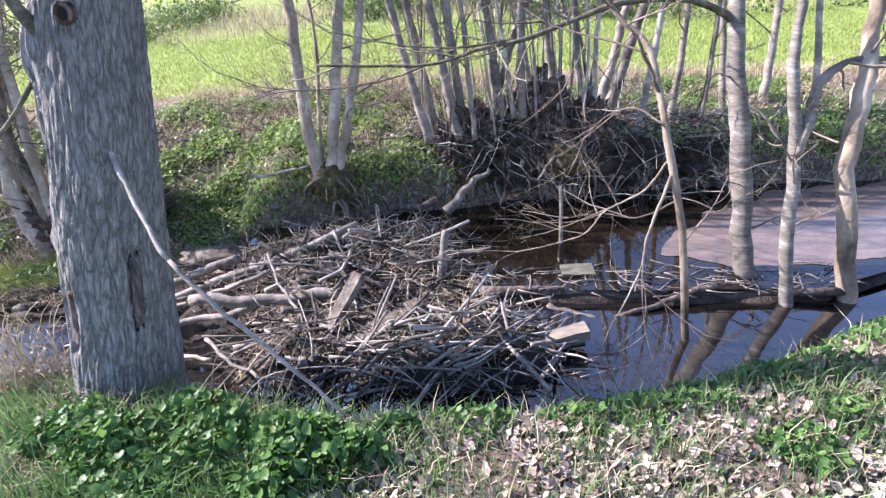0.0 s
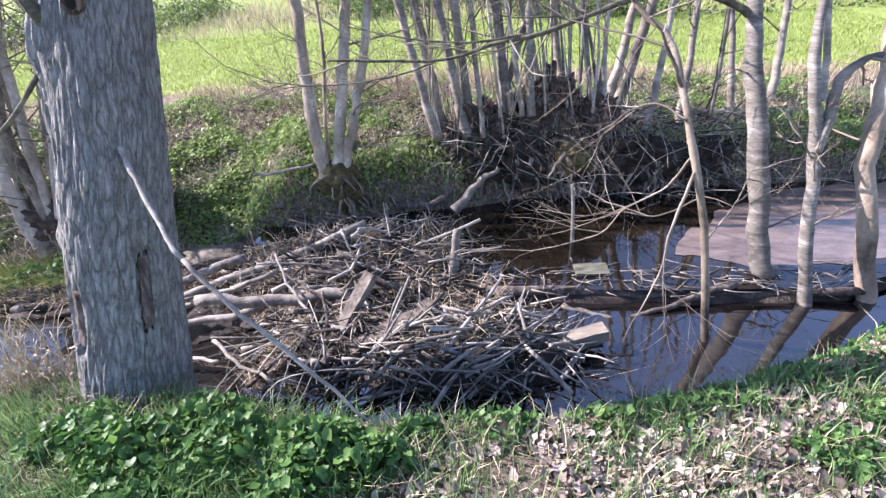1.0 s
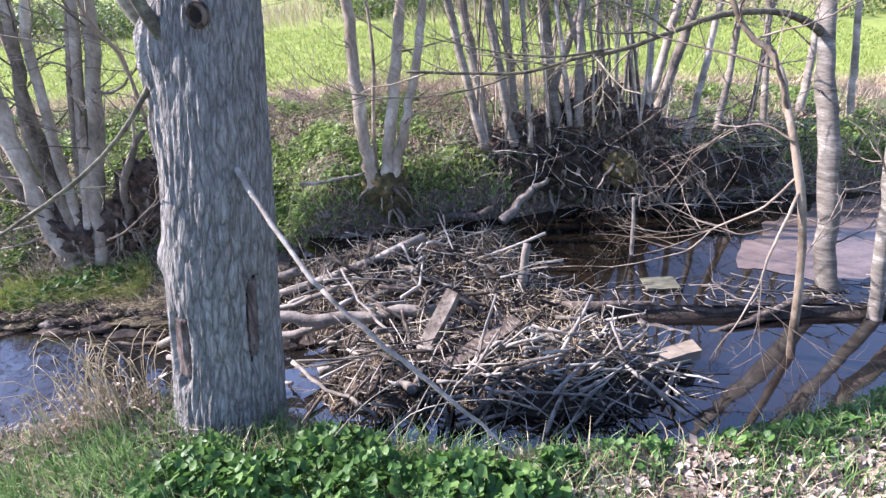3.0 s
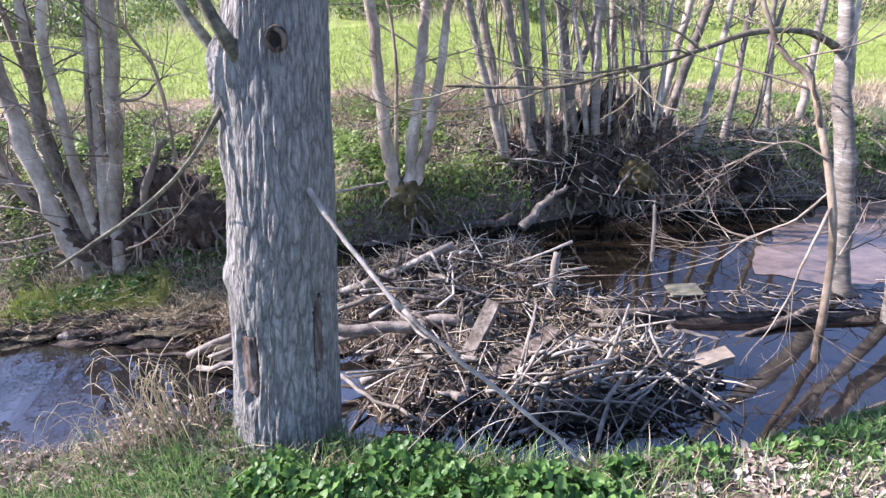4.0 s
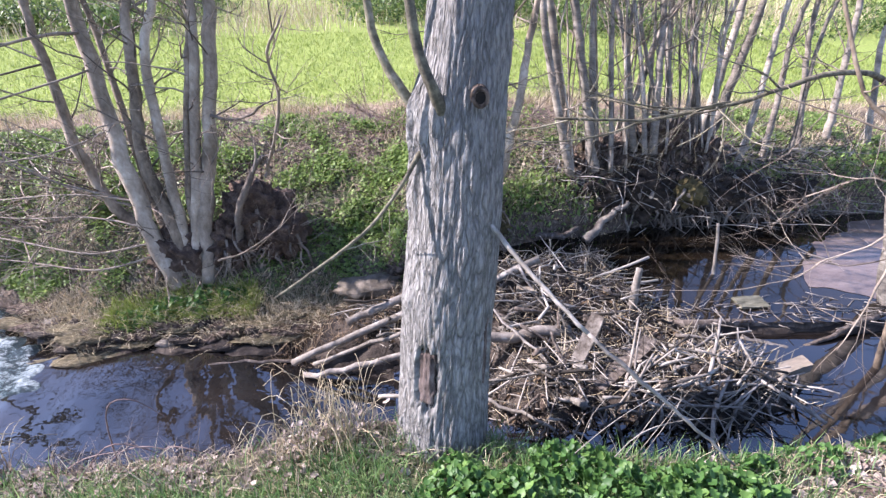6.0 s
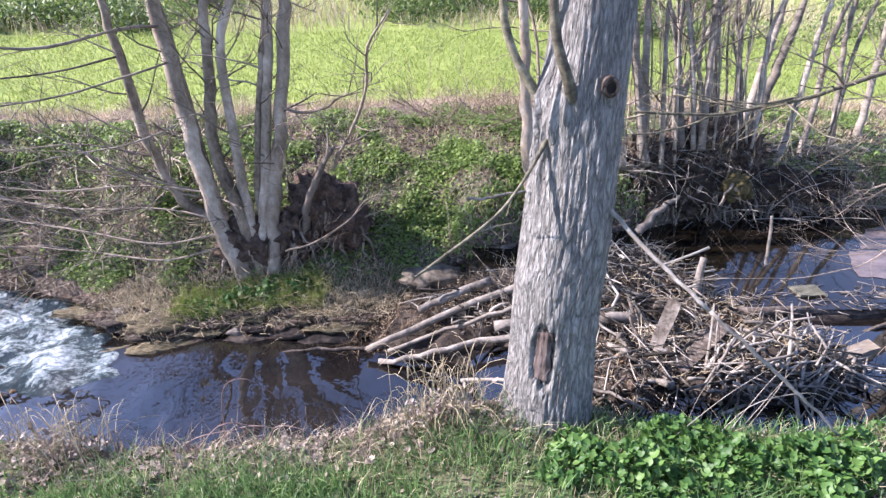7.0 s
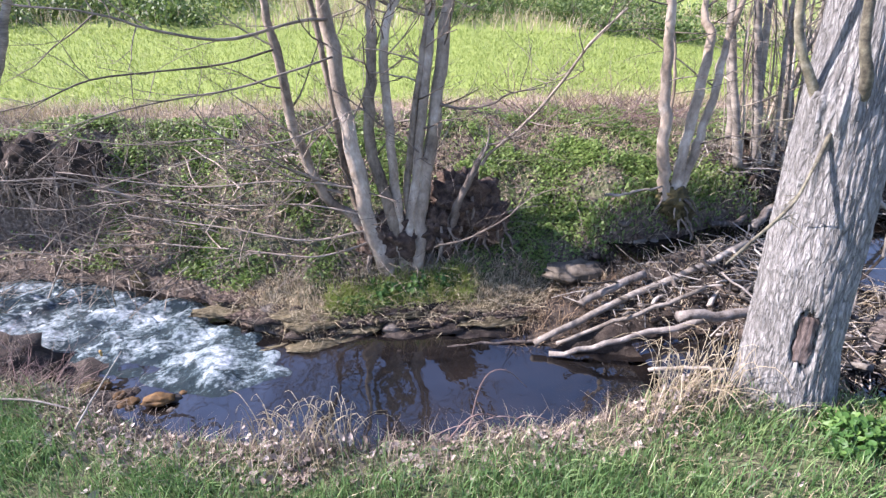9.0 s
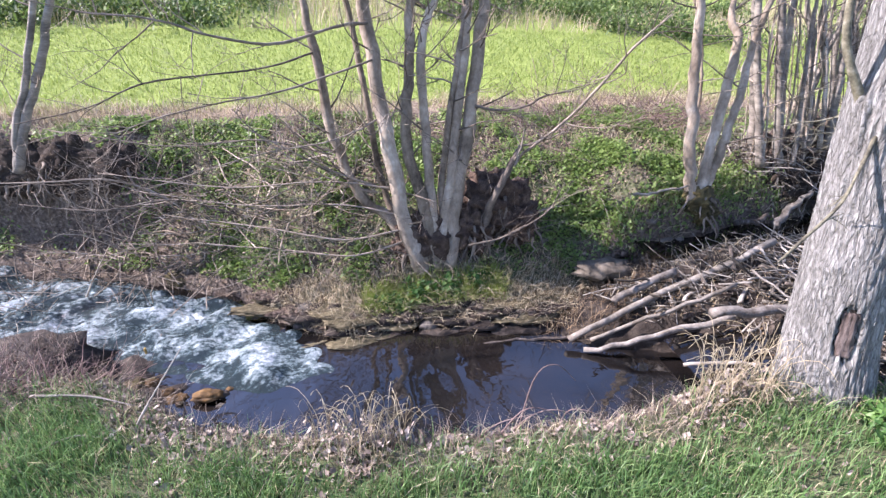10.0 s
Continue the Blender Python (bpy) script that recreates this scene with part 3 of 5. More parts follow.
def big_tree():
    """The thick furrowed trunk on the near bank, with limbs, a knot hole, torn bark and a dead branch stub."""
    tree = thing("large_tree", "thick grey tree trunk with deeply furrowed bark and torn patches", "tree")
    line = curve_points([(-2.34, 2.55, -0.85), (-2.28, 2.69, -0.35), (-2.21, 2.90, 0.4), (-2.145, 3.08, 1.07), (-2.06, 3.33, 2.0), (-1.99, 3.5, 2.6), (-1.92, 3.62, 3.2), (-1.85, 3.75, 4.0)], 300)
    sides = 240
    ang = np.linspace(0, 2 * np.pi, sides, endpoint=False)
    verts, skin = [], []
    for c in line:
        z = c[2]
        r = lerp(z, (-0.9, -0.55, 0.0, 0.8, 1.7, 2.25, 2.7, 3.2, 5), (0.42, 0.335, 0.305, 0.295, 0.275, 0.25, 0.13, 0.07, 0.04))
        for a in ang:
            x, y = math.cos(a), math.sin(a)
            flare = 0.07 * max(0, -z) * noise.noise(Vector((x * 1.6, y * 1.6, 3.0)))
            ridge = noise.noise(Vector((x * 8.5, y * 8.5, z * 3.6))) + 0.5 * noise.noise(Vector((x * 17.0, y * 17.0, z * 6.0 + 5)))
            lump = noise.noise(Vector((x * 1.5, y * 1.5, z * 0.8 + 2)))
            q = r + flare + 0.011 * (min(1.0, abs(ridge) * 2.6) - 0.6) + 0.03 * lump
            # the burl under the limbs
            q += 0.075 * math.exp(-((z - 1.62) / 0.22) ** 2 - ((a - 3.6) / 0.50) ** 2) * (1 + 0.7 * ridge)
            q += 0.035 * math.exp(-((z - 1.25) / 0.18) ** 2 - ((a - 3.4) / 0.40) ** 2) * (1 + 0.8 * ridge) + 0.035 * math.exp(-((z - 0.55) / 0.07) ** 2 - ((a - 3.5) / 0.25) ** 2)
            # torn patches near the foot
            for zc, ac, h, w in ((0.10, 4.12, 0.20, 0.27), (0.20, 5.62, 0.26, 0.17)):
                e = ((z - zc) / h) ** 4 + ((a - ac) / w) ** 4 + 0.9 * ridge
                if e < 1:
                    q -= 0.034
            verts.append((c[0] + q * x, c[1] + q * y, z))
            skin.append((0.30 * x, 0.30 * y, z))
    n = len(line)
    faces = [(i * sides + j, i * sides + (j + 1) % sides, (i + 1) * sides + (j + 1) % sides, (i + 1) * sides + j) for i in range(n - 1) for j in range(sides)]
    bag = Bag()
    bag.add(verts, faces)
    trunk = part("trunk", bag, M_BARK, tree)
    at = trunk.data.attributes.new("skin", "FLOAT_VECTOR", "POINT")
    at.data.foreach_set("vector", np.array(skin, np.float32).ravel())
    # bare heartwood inside the torn patches, over a near-black sheet painting the gap's shade
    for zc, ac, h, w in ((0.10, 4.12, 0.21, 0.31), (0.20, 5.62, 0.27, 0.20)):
        for size, inset, mat, name, words in ((1.0, 0.033, M_HOLE_SHADE, "torn_edge_shade", "near-black sheet painting the shade under the torn bark"), (0.84, 0.017, M_HEART, "bare_wood", "brown rotten wood where the bark is torn off")):
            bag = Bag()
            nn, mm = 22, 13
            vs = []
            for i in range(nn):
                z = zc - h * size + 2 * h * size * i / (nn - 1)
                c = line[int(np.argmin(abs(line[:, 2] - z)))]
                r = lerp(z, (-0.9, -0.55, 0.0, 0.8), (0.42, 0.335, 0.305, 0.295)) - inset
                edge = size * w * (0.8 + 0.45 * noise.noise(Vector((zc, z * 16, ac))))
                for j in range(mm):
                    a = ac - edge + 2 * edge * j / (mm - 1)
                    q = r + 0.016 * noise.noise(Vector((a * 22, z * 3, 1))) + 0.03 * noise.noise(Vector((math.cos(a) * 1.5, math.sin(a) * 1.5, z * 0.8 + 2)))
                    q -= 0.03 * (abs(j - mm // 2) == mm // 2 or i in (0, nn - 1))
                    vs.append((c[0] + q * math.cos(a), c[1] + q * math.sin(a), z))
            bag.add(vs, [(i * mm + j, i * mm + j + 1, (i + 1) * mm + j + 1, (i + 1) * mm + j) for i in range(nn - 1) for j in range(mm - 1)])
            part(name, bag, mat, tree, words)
    # knot hole
    bag = Bag()
    c = np.array((-2.035, 2.975, 1.77))
    out = np.array((-0.05, -0.98, -0.12))
    ring = []
    u, v = np.array((1.0, -0.05, 0)), np.array((0, 0.12, 1.0))
    for i, (r, d) in enumerate(((0.055, -0.03), (0.052, 0.012), (0.04, 0.022), (0.03, 0.01), (0.024, -0.05))):
        for j in range(14):
            t = 2 * math.pi * j / 14
            ring.append(c + out * d + u * r * math.cos(t) + v * r * 1.15 * math.sin(t))
    bag.add(ring, [(i * 14 + j, i * 14 + (j + 1) % 14, (i + 1) * 14 + (j + 1) % 14, (i + 1) * 14 + j) for i in range(4) for j in range(14)] + [tuple(56 + j for j in range(14))])
    part("knot_hole", bag, M_STUMP, tree, "round knot with a callus rim")
    # flat black disc on the knot, painted as the shade of its opening
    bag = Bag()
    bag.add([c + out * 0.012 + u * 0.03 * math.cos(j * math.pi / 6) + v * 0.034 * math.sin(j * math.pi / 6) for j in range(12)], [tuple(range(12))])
    part("hollow_shade", bag, M_HOLE_SHADE, tree, "flat black disc painting the shade inside the knot")
    limbs = [
        ([(-2.20, 3.05, 1.58), (-2.29, 3.0, 1.80), (-2.38, 3.05, 2.05), (-2.46, 3.15, 2.6), (-2.7, 3.3, 3.6)], (0.045, 0.032, 0.028, 0.022)),
        ([(-2.30, 3.20, 1.55), (-2.48, 3.25, 1.80), (-2.60, 3.32, 2.05), (-2.68, 3.4, 2.5), (-3.0, 3.6, 3.5)], (0.04, 0.028, 0.024, 0.018)),
        ([(-1.99, 3.5, 2.45), (-1.8, 3.6, 3.0), (-1.6, 3.8, 4.0)], (0.12, 0.06, 0.04)),
    ]
    for pts, rad in limbs:
        bag = Bag()
        tube(bag, curve_points(pts, 16), rad, 9, 0.05)
        e = np.array(pts[-1])
        grow(bag, e, e - np.array(pts[-2]), 1.2, rad[-1], 1, 0.0, 0.6)
        part("limb", bag, M_MOSSY, tree)
    # low dead branch that comes down to the left, mossy
    bag = Bag()
    tube(bag, curve_points([(-2.26, 3.12, 1.56), (-2.38, 3.02, 1.44), (-2.52, 2.92, 1.25), (-2.71, 2.80, 1.07), (-2.95, 2.72, 0.92), (-3.19, 2.64, 0.79), (-3.24, 2.62, 0.77)], 26), (0.032, 0.016, 0.010, 0.011, 0.011, 0.009, 0.005), 8, 0.12)
    grow(bag, (-2.85, 2.75, 0.98), (0.7, 0.1, 0.0), 0.25, 0.006, 1, 0.06)
    grow(bag, (-2.62, 2.85, 1.15), (-0.1, 0.2, -0.6), 0.18, 0.005, 1, 0.02)
    part("dead_branch", bag, M_MOSSY, tree, "mossy dead branch hanging from the trunk")
    # broken barkless branch that slopes from the trunk down to the near bank
    bag = Bag()
    line = curve_points([(-2.05, 2.98, 1.12), (-2.0, 2.89, 1.075), (-1.88, 2.73, 0.94), (-1.75, 2.57, 0.81), (-1.53, 2.32, 0.61), (-1.25, 2.17, 0.375), (-0.95, 2.06, 0.11), (-0.74, 1.98, -0.08), (-0.62, 1.94, -0.20)], 40)
    line[2:-1] += rng.normal(0, 0.0035, (37, 3))
    tube(bag, line[:21], (0.020, 0.016, 0.014, 0.012), 9, 0.08)
    broken = part("broken_branch", bag, M_POLE, tree, "pale barkless broken branch sloping down from the trunk")
    bag = Bag()
    tube(bag, [(-2.06, 3.0, 1.135), (-2.025, 2.93, 1.10), (-1.985, 2.87, 1.055)], (0.055, 0.042, 0.022), 10, 0.08)
    part("collar", bag, M_ALDER, broken)
    bag = Bag()
    tube(bag, line[20:], (0.0122, 0.012, 0.010, 0.006), 9, 0.10)
    part("branch_end", bag, M_LOG, broken, "grey-brown weathered end of the branch")
    return tree


big_tree()


def multi_stem(name, label, stems, material, twigs=2, group="", twig_len=0.9, up=3.6, category="tree"):
    """A clump of stems from one stool; each stem goes on upward past its last point and ends in bare twigs."""
    tree = thing(name, label, category, group=group)
    for pts, r in stems:
        p = [np.array(q, float) for q in pts]
        d = p[-1] - p[-2]
        d = d / np.linalg.norm(d)
        d = d + np.array((0, 0, 0.35))
        d /= np.linalg.norm(d)
        top = p[-1] + d * (up * rng.uniform(0.75, 1.1) - max(0, p[-1][2]))
        mid = (p[-1] + top) / 2 + rng.normal(0, 0.08, 3)
        line = curve_points(p + [mid, top], 28)
        line[2:] += rng.normal(0, 0.10 * r, (26, 3))
        bag = Bag()
        tube(bag, line, (r * 0.98, r * 0.82, r * 0.76, r * 0.66, r * 0.45, r * 0.26), 12, 0.06)
        st = part("stem", bag, material, tree)
        bag = Bag()
        for k in range(twigs):
            i = int(rng.integers(8, 27))
            w = rng.normal(0, 1, 3)
            w[2] = abs(w[2]) * 0.4 + 0.2
            grow(bag, line[i], w, twig_len * rng.uniform(0.5, 1.3), min(r * 0.28, 0.011), 2, 0.0, 0.6, 3, 4)
        grow(bag, line[-1], d + rng.normal(0, 0.3, 3), 1.0, r * 0.26, 1, 0.0, 0.5, 3, 4)
        tagged(part("twig_growth", bag, M_TWIG, st), kind="stuff")
    return tree


alder = multi_stem("alder_clump", "clump of smooth olive-grey alder stems on a root stool", [
    (((-5.03, 5.50, -0.85), (-5.09, 5.52, -0.65), (-5.26, 5.66, -0.1), (-5.43, 5.92, 0.92), (-5.57, 6.19, 2.0)), 0.115),
    (((-4.93, 5.55, -0.85), (-4.97, 5.64, -0.18), (-5.17, 5.84, 0.63), (-5.12, 6.0, 1.3), (-5.08, 6.19, 2.02)), 0.082),
    (((-4.86, 5.52, -0.85), (-4.90, 5.70, 0.07), (-4.96, 5.92, 0.92), (-4.97, 6.11, 1.7), (-4.84, 6.19, 2.02)), 0.066),
    (((-4.82, 5.50, -0.85), (-4.66, 5.76, 0.31), (-4.55, 5.98, 1.2), (-4.45, 6.2, 2.03)), 0.07),
    (((-4.69, 5.49, -0.85), (-4.60, 5.69, -0.01), (-4.43, 5.92, 0.91), (-4.29, 6.2, 2.04)), 0.10),
    (((-4.74, 5.63, -0.6), (-4.77, 5.75, 0.13), (-4.62, 5.99, 1.2), (-4.48, 6.2, 2.03)), 0.05),
    (((-5.10, 5.75, -0.7), (-5.40, 5.92, -0.30), (-5.69, 5.99, -0.07), (-5.96, 6.13, 0.56), (-6.1, 6.35, 1.43), (-6.2, 6.48, 1.97)), 0.075),
    (((-5.2, 6.0, -0.5), (-5.41, 6.27, -0.06), (-5.55, 6.52, 0.91), (-5.73, 6.78, 1.97)), 0.05),
], M_ALDER, 19, twig_len=0.75)


def long_branches(tree, lines, material=M_TWIG, name="branch"):
    for pts, r, kids in lines:
        bag = Bag()
        line = curve_points(pts, 22)
        line[1:] += np.cumsum(rng.normal(0, 0.25 * r + 0.003, (21, 3)), axis=0) * 0.5
        tube(bag, line, (r, r * 0.7, r * 0.35), 6, 0.12)
        for k in range(kids):
            i = int(rng.integers(5, 21))
            d = line[min(i + 1, 21)] - line[i - 1]
            grow(bag, line[i], d / np.linalg.norm(d) + rng.normal(0, 0.7, 3), rng.uniform(0.3, 0.8), max(0.0045, r * 0.30), 2, 0.02, 0.6, 3, 4)
        part(name, bag, material, tree)


long_branches(alder, [
    ([(-5.55, 6.1, 1.84), (-5.86, 5.9, 1.82), (-6.41, 5.5, 1.69), (-6.89, 5.2, 1.80), (-7.22, 5.0, 1.93), (-7.7, 4.8, 2.0)], 0.019, 9),
    ([(-6.12, 6.35, 1.51), (-6.65, 5.9, 1.41), (-7.55, 5.5, 1.35), (-8.01, 5.3, 1.18), (-8.5, 5.1, 1.1)], 0.012, 10),
    ([(-5.52, 6.0, 1.49), (-6.33, 5.7, 1.26), (-7.05, 5.4, 1.17), (-7.47, 5.2, 1.1), (-8.0, 5.1, 0.9)], 0.012, 10),
    ([(-5.45, 5.9, 0.9), (-6.0, 5.7, 0.72), (-6.8, 5.6, 0.62), (-7.8, 5.5, 0.35)], 0.011, 10),
    ([(-4.47, 5.95, 1.04), (-4.23, 5.8, 1.0), (-3.92, 5.6, 1.07), (-3.72, 5.5, 1.21), (-3.5, 5.3, 1.3)], 0.02, 6),
    ([(-3.9, 5.75, 0.35), (-3.83, 5.7, 0.5), (-3.63, 5.3, 0.93), (-3.46, 4.9, 1.41), (-3.43, 4.5, 1.82), (-3.26, 4.3, 2.11)], 0.024, 10),
    ([(-5.5, 5.95, 0.0), (-5.81, 6.0, 0.06), (-6.35, 6.0, 0.35), (-6.77, 6.0, 0.68), (-7.0, 6.0, 0.98)], 0.016, 6),
    ([(-5.1, 5.6, -0.3), (-5.9, 5.6, -0.42), (-6.9, 5.9, -0.32), (-8.0, 6.3, -0.3)], 0.014, 14),
    ([(-5.1, 5.6, -0.45), (-5.8, 5.5, -0.58), (-6.6, 5.7, -0.55), (-7.6, 6.1, -0.6)], 0.013, 14),
    ([(-5.2, 5.7, -0.2), (-6.0, 5.9, -0.1), (-7.0, 6.2, -0.2), (-8.4, 6.6, -0.1)], 0.012, 14),
    ([(-5.3, 5.8, 0.1), (-6.1, 5.9, 0.2), (-7.2, 6.1, 0.1), (-8.6, 6.4, 0.2)], 0.012, 12),
    ([(-6.0, 6.5, 0.3), (-6.8, 6.4, 0.55), (-7.8, 6.4, 0.5), (-9.0, 6.6, 0.65)], 0.012, 12),
    ([(-7.2, 6.6, -0.5), (-7.9, 6.5, -0.2), (-8.7, 6.4, -0.25), (-9.6, 6.6, -0.2)], 0.014, 14),
    ([(-8.0, 6.9, -0.4), (-8.6, 6.7, 0.0), (-9.4, 6.6, 0.05), (-10.4, 6.8, 0.0)], 0.014, 14),
    ([(-5.3, 6.0, 0.0), (-5.8, 5.8, 0.25), (-6.3, 5.7, 0.55), (-6.9, 5.8, 0.9)], 0.015, 8),
    ([(-4.3, 5.6, -0.5), (-4.2, 5.5, 0.1), (-3.95, 5.6, 0.55), (-3.9, 5.65, 0.62)], 0.055, 2),
    ([(-4.5, 5.4, -0.5), (-4.1, 5.2, -0.3), (-3.7, 5.1, 0.0), (-3.5, 5.2, 0.3)], 0.014, 5),
])

multi_stem("hazel_clump", "three slender pale stems growing from one mossy stool", [
    (((-1.52, 5.52, -0.15), (-1.60, 5.65, 0.38), (-1.65, 5.84, 1.11), (-1.67, 6.0, 1.75)), 0.085),
    (((-1.42, 5.52, -0.15), (-1.34, 5.65, 0.36), (-1.22, 5.83, 1.09), (-1.12, 5.99, 1.73)), 0.08),
    (((-1.36, 5.56, -0.1), (-1.26, 5.61, 0.18), (-1.12, 5.72, 0.64), (-0.99, 5.84, 1.14), (-0.88, 5.99, 1.72)), 0.068),
    (((-1.5, 5.6, -0.1), (-1.50, 5.8, 0.5), (-1.45, 6.0, 1.2), (-1.5, 6.2, 1.8)), 0.025),
], M_ALDER, 7)

# coppice stools on the undercut far bank
stems = []
for bx, tx, r in ((-0.25, -0.62, 0.06), (-0.18, -0.45, 0.07), (0.10, -0.20, 0.07), (0.16, 0.02, 0.06), (0.28, 0.18, 0.035)):
    y = 6.0 + rng.uniform(-0.1, 0.25)
    z = 0.15
    stems.append((((bx, y, z), (bx * 0.6 + tx * 0.4, y + 0.12, z + 0.6), (tx, y + 0.35, 1.75)), r))
multi_stem("willow_clump", "grey coppiced stems rising from a dark rooted bank", stems, M_SMOOTH, 3)
stems = []
for k in range(34):
    bx = rng.uniform(0.5, 1.85)
    tx = bx + rng.normal(0.0, 0.24)
    y = 6.1 + rng.uniform(-0.2, 0.4)
    z = 0.35
    stems.append((((bx, y, z), (bx * 0.5 + tx * 0.5 + rng.normal(0, 0.04), y + 0.15, z + 0.7), (tx, y + 0.35, 1.7)), rng.choice((0.008, 0.010, 0.014, 0.018, 0.024, 0.035, 0.055))))
multi_stem("willow_clump", "crowded thin and thick shoots on an old cut stump", stems, M_SMOOTH, 3)
stems = []
for k in range(16):
    bx = rng.uniform(-0.45, 0.6)
    y = 6.05 + rng.uniform(-0.2, 0.4)
    tx = bx + rng.normal(-0.05, 0.2)
    stems.append((((bx, y, 0.1), ((bx + tx) / 2 + rng.normal(0, 0.03), y + 0.1, 0.8), (tx, y + 0.3, 1.7)), rng.choice((0.007, 0.010, 0.014, 0.02))))
multi_stem("willow_shoots", "thin pale shoots sprouting between grey stems", stems, M_ALDER, 2)
stems = []
for bx, tx, r in ((1.95, 2.35, 0.07), (2.05, 2.55, 0.08), (2.3, 2.6, 0.05), (2.75, 2.95, 0.05), (3.1, 3.3, 0.035), (3.6, 3.5, 0.05), (4.2, 4.35, 0.06), (4.9, 4.8, 0.05)):
    y = 6.35 + rng.uniform(-0.1, 0.6)
    z = float(height(bx, y)) - 0.05
    stems.append((((bx, y, z), (bx * 0.5 + tx * 0.5, y + 0.15, z + 0.7), (tx, y + 0.35, 1.6)), r))
multi_stem("willow_clump", "slim grey stems standing along the far bank", stems, M_SMOOTH, 3)
multi_stem("grey_tree", "pair of grey stems at the meadow edge", [
    (((-9.75, 7.1, 0.0), (-9.52, 7.2, 0.6), (-9.23, 7.25, 1.17), (-8.95, 7.3, 1.86)), 0.06),
    (((-9.75, 7.1, 0.0), (-9.62, 7.2, 0.6), (-9.43, 7.25, 1.0), (-9.1, 7.3, 1.86)), 0.05),
], M_SMOOTH, 4)

M_BIRCH = surface("banded_bark", [(0.045, 0.04, 0.032), (0.10, 0.09, 0.072), (0.17, 0.155, 0.125), (0.34, 0.315, 0.265)], 3.0, 0.8, 0.6, (0.9, 0.9, 4.5), 24.0, vary=0.1, dist=0.012)
# trees standing in the water to the right
multi_stem("birch_tree", "grey trunk with pale cross bands standing in water", [(((2.55, 3.68, -1.1), (2.50, 3.74, -0.75), (2.46, 3.92, -0.3), (2.41, 4.15, 0.47), (2.40, 4.38, 0.99), (2.41, 4.62, 1.53)), 0.105)], M_BIRCH, 5, twig_len=0.45)
b = multi_stem("grey_tree", "slender grey trunk with an arching side limb in water", [(((2.72, 3.38, -1.1), (2.66, 3.43, -0.80), (2.59, 3.56, -0.14), (2.65, 3.80, 0.46), (2.57, 3.92, 1.02), (2.61, 4.1, 1.52)), 0.06)], M_BIRCH, 4, twig_len=0.45)
long_branches(b, [([(2.64, 3.79, 0.44), (2.70, 3.84, 0.72), (2.78, 3.9, 0.95), (3.0, 3.95, 1.08), (3.4, 4.0, 1.12), (3.9, 4.0, 1.5)], 0.045, 5)], M_SMOOTH, "limb")
multi_stem("grey_tree", "leaning grey-brown trunk at the water's edge", [(((3.2, 3.40, -1.1), (3.15, 3.46, -0.75), (3.0, 3.7, 0.34), (3.1, 3.9, 0.93), (3.17, 4.1, 1.41)), 0.085)], M_ALDER, 4, twig_len=0.45)
d = multi_stem("thin_tree", "thin crooked lichen-spotted stem rising from water", [(((1.70, 3.05, -1.0), (1.67, 3.07, -0.68), (1.55, 3.12, 0.15), (1.42, 3.2, 0.68), (1.38, 3.4, 1.06), (1.31, 3.55, 1.36), (1.09, 3.7, 1.62)), 0.032)], M_ALDER, 3)
long_branches(d, [
    ([(1.38, 3.4, 1.06), (1.22, 3.4, 1.36), (1.1, 3.4, 1.5)], 0.014, 3),
    ([(1.45, 3.18, 0.62), (1.30, 3.1, 0.2), (1.28, 3.1, -0.1), (1.15, 3.05, -0.45)], 0.012, 5),
    ([(1.42, 3.2, 0.68), (1.32, 3.3, 0.42), (1.1, 3.42, 0.22), (1.0, 3.5, 0.0), (0.8, 3.6, -0.12)], 0.009, 5),
    ([(1.5, 3.16, 0.4), (1.36, 3.4, 0.16), (1.1, 3.6, 0.12), (0.75, 3.8, -0.02)], 0.007, 5),
    ([(1.36, 3.22, 0.9), (1.22, 3.4, 0.98), (1.08, 3.5, 0.92), (1.0, 3.55, 0.8)], 0.008, 6),
    ([(1.58, 3.13, 0.1), (1.8, 3.3, 0.25), (1.95, 3.4, 0.5)], 0.007, 5),
])
# long limb reaching across from the right, high over the pool
arm = thing("overhanging_branch", "long arching mossy branch reaching across the stream", "branch")
long_branches(arm, [
    ([(2.38, 4.58, 1.38), (2.2, 4.56, 1.47), (1.85, 4.48, 1.57), (1.36, 4.4, 1.58), (0.98, 4.4, 1.48), (0.55, 4.4, 1.36), (0.2, 4.4, 1.30), (-0.2, 4.5, 1.19), (-0.7, 4.45, 1.22), (-1.15, 4.4, 1.27)], 0.030, 9),
    ([(0.55, 4.4, 1.36), (0.1, 4.3, 1.34), (-0.4, 4.3, 1.40), (-0.9, 4.3, 1.52)], 0.011, 8),
    ([(-0.2, 4.5, 1.19), (-0.6, 4.4, 1.10), (-1.1, 4.3, 1.08), (-1.6, 4.2, 1.16)], 0.010, 9),
    ([(0.98, 4.4, 1.48), (0.7, 4.3, 1.62), (0.4, 4.2, 1.70), (0.0, 4.2, 1.82)], 0.010, 6),
], M_MOSSY)

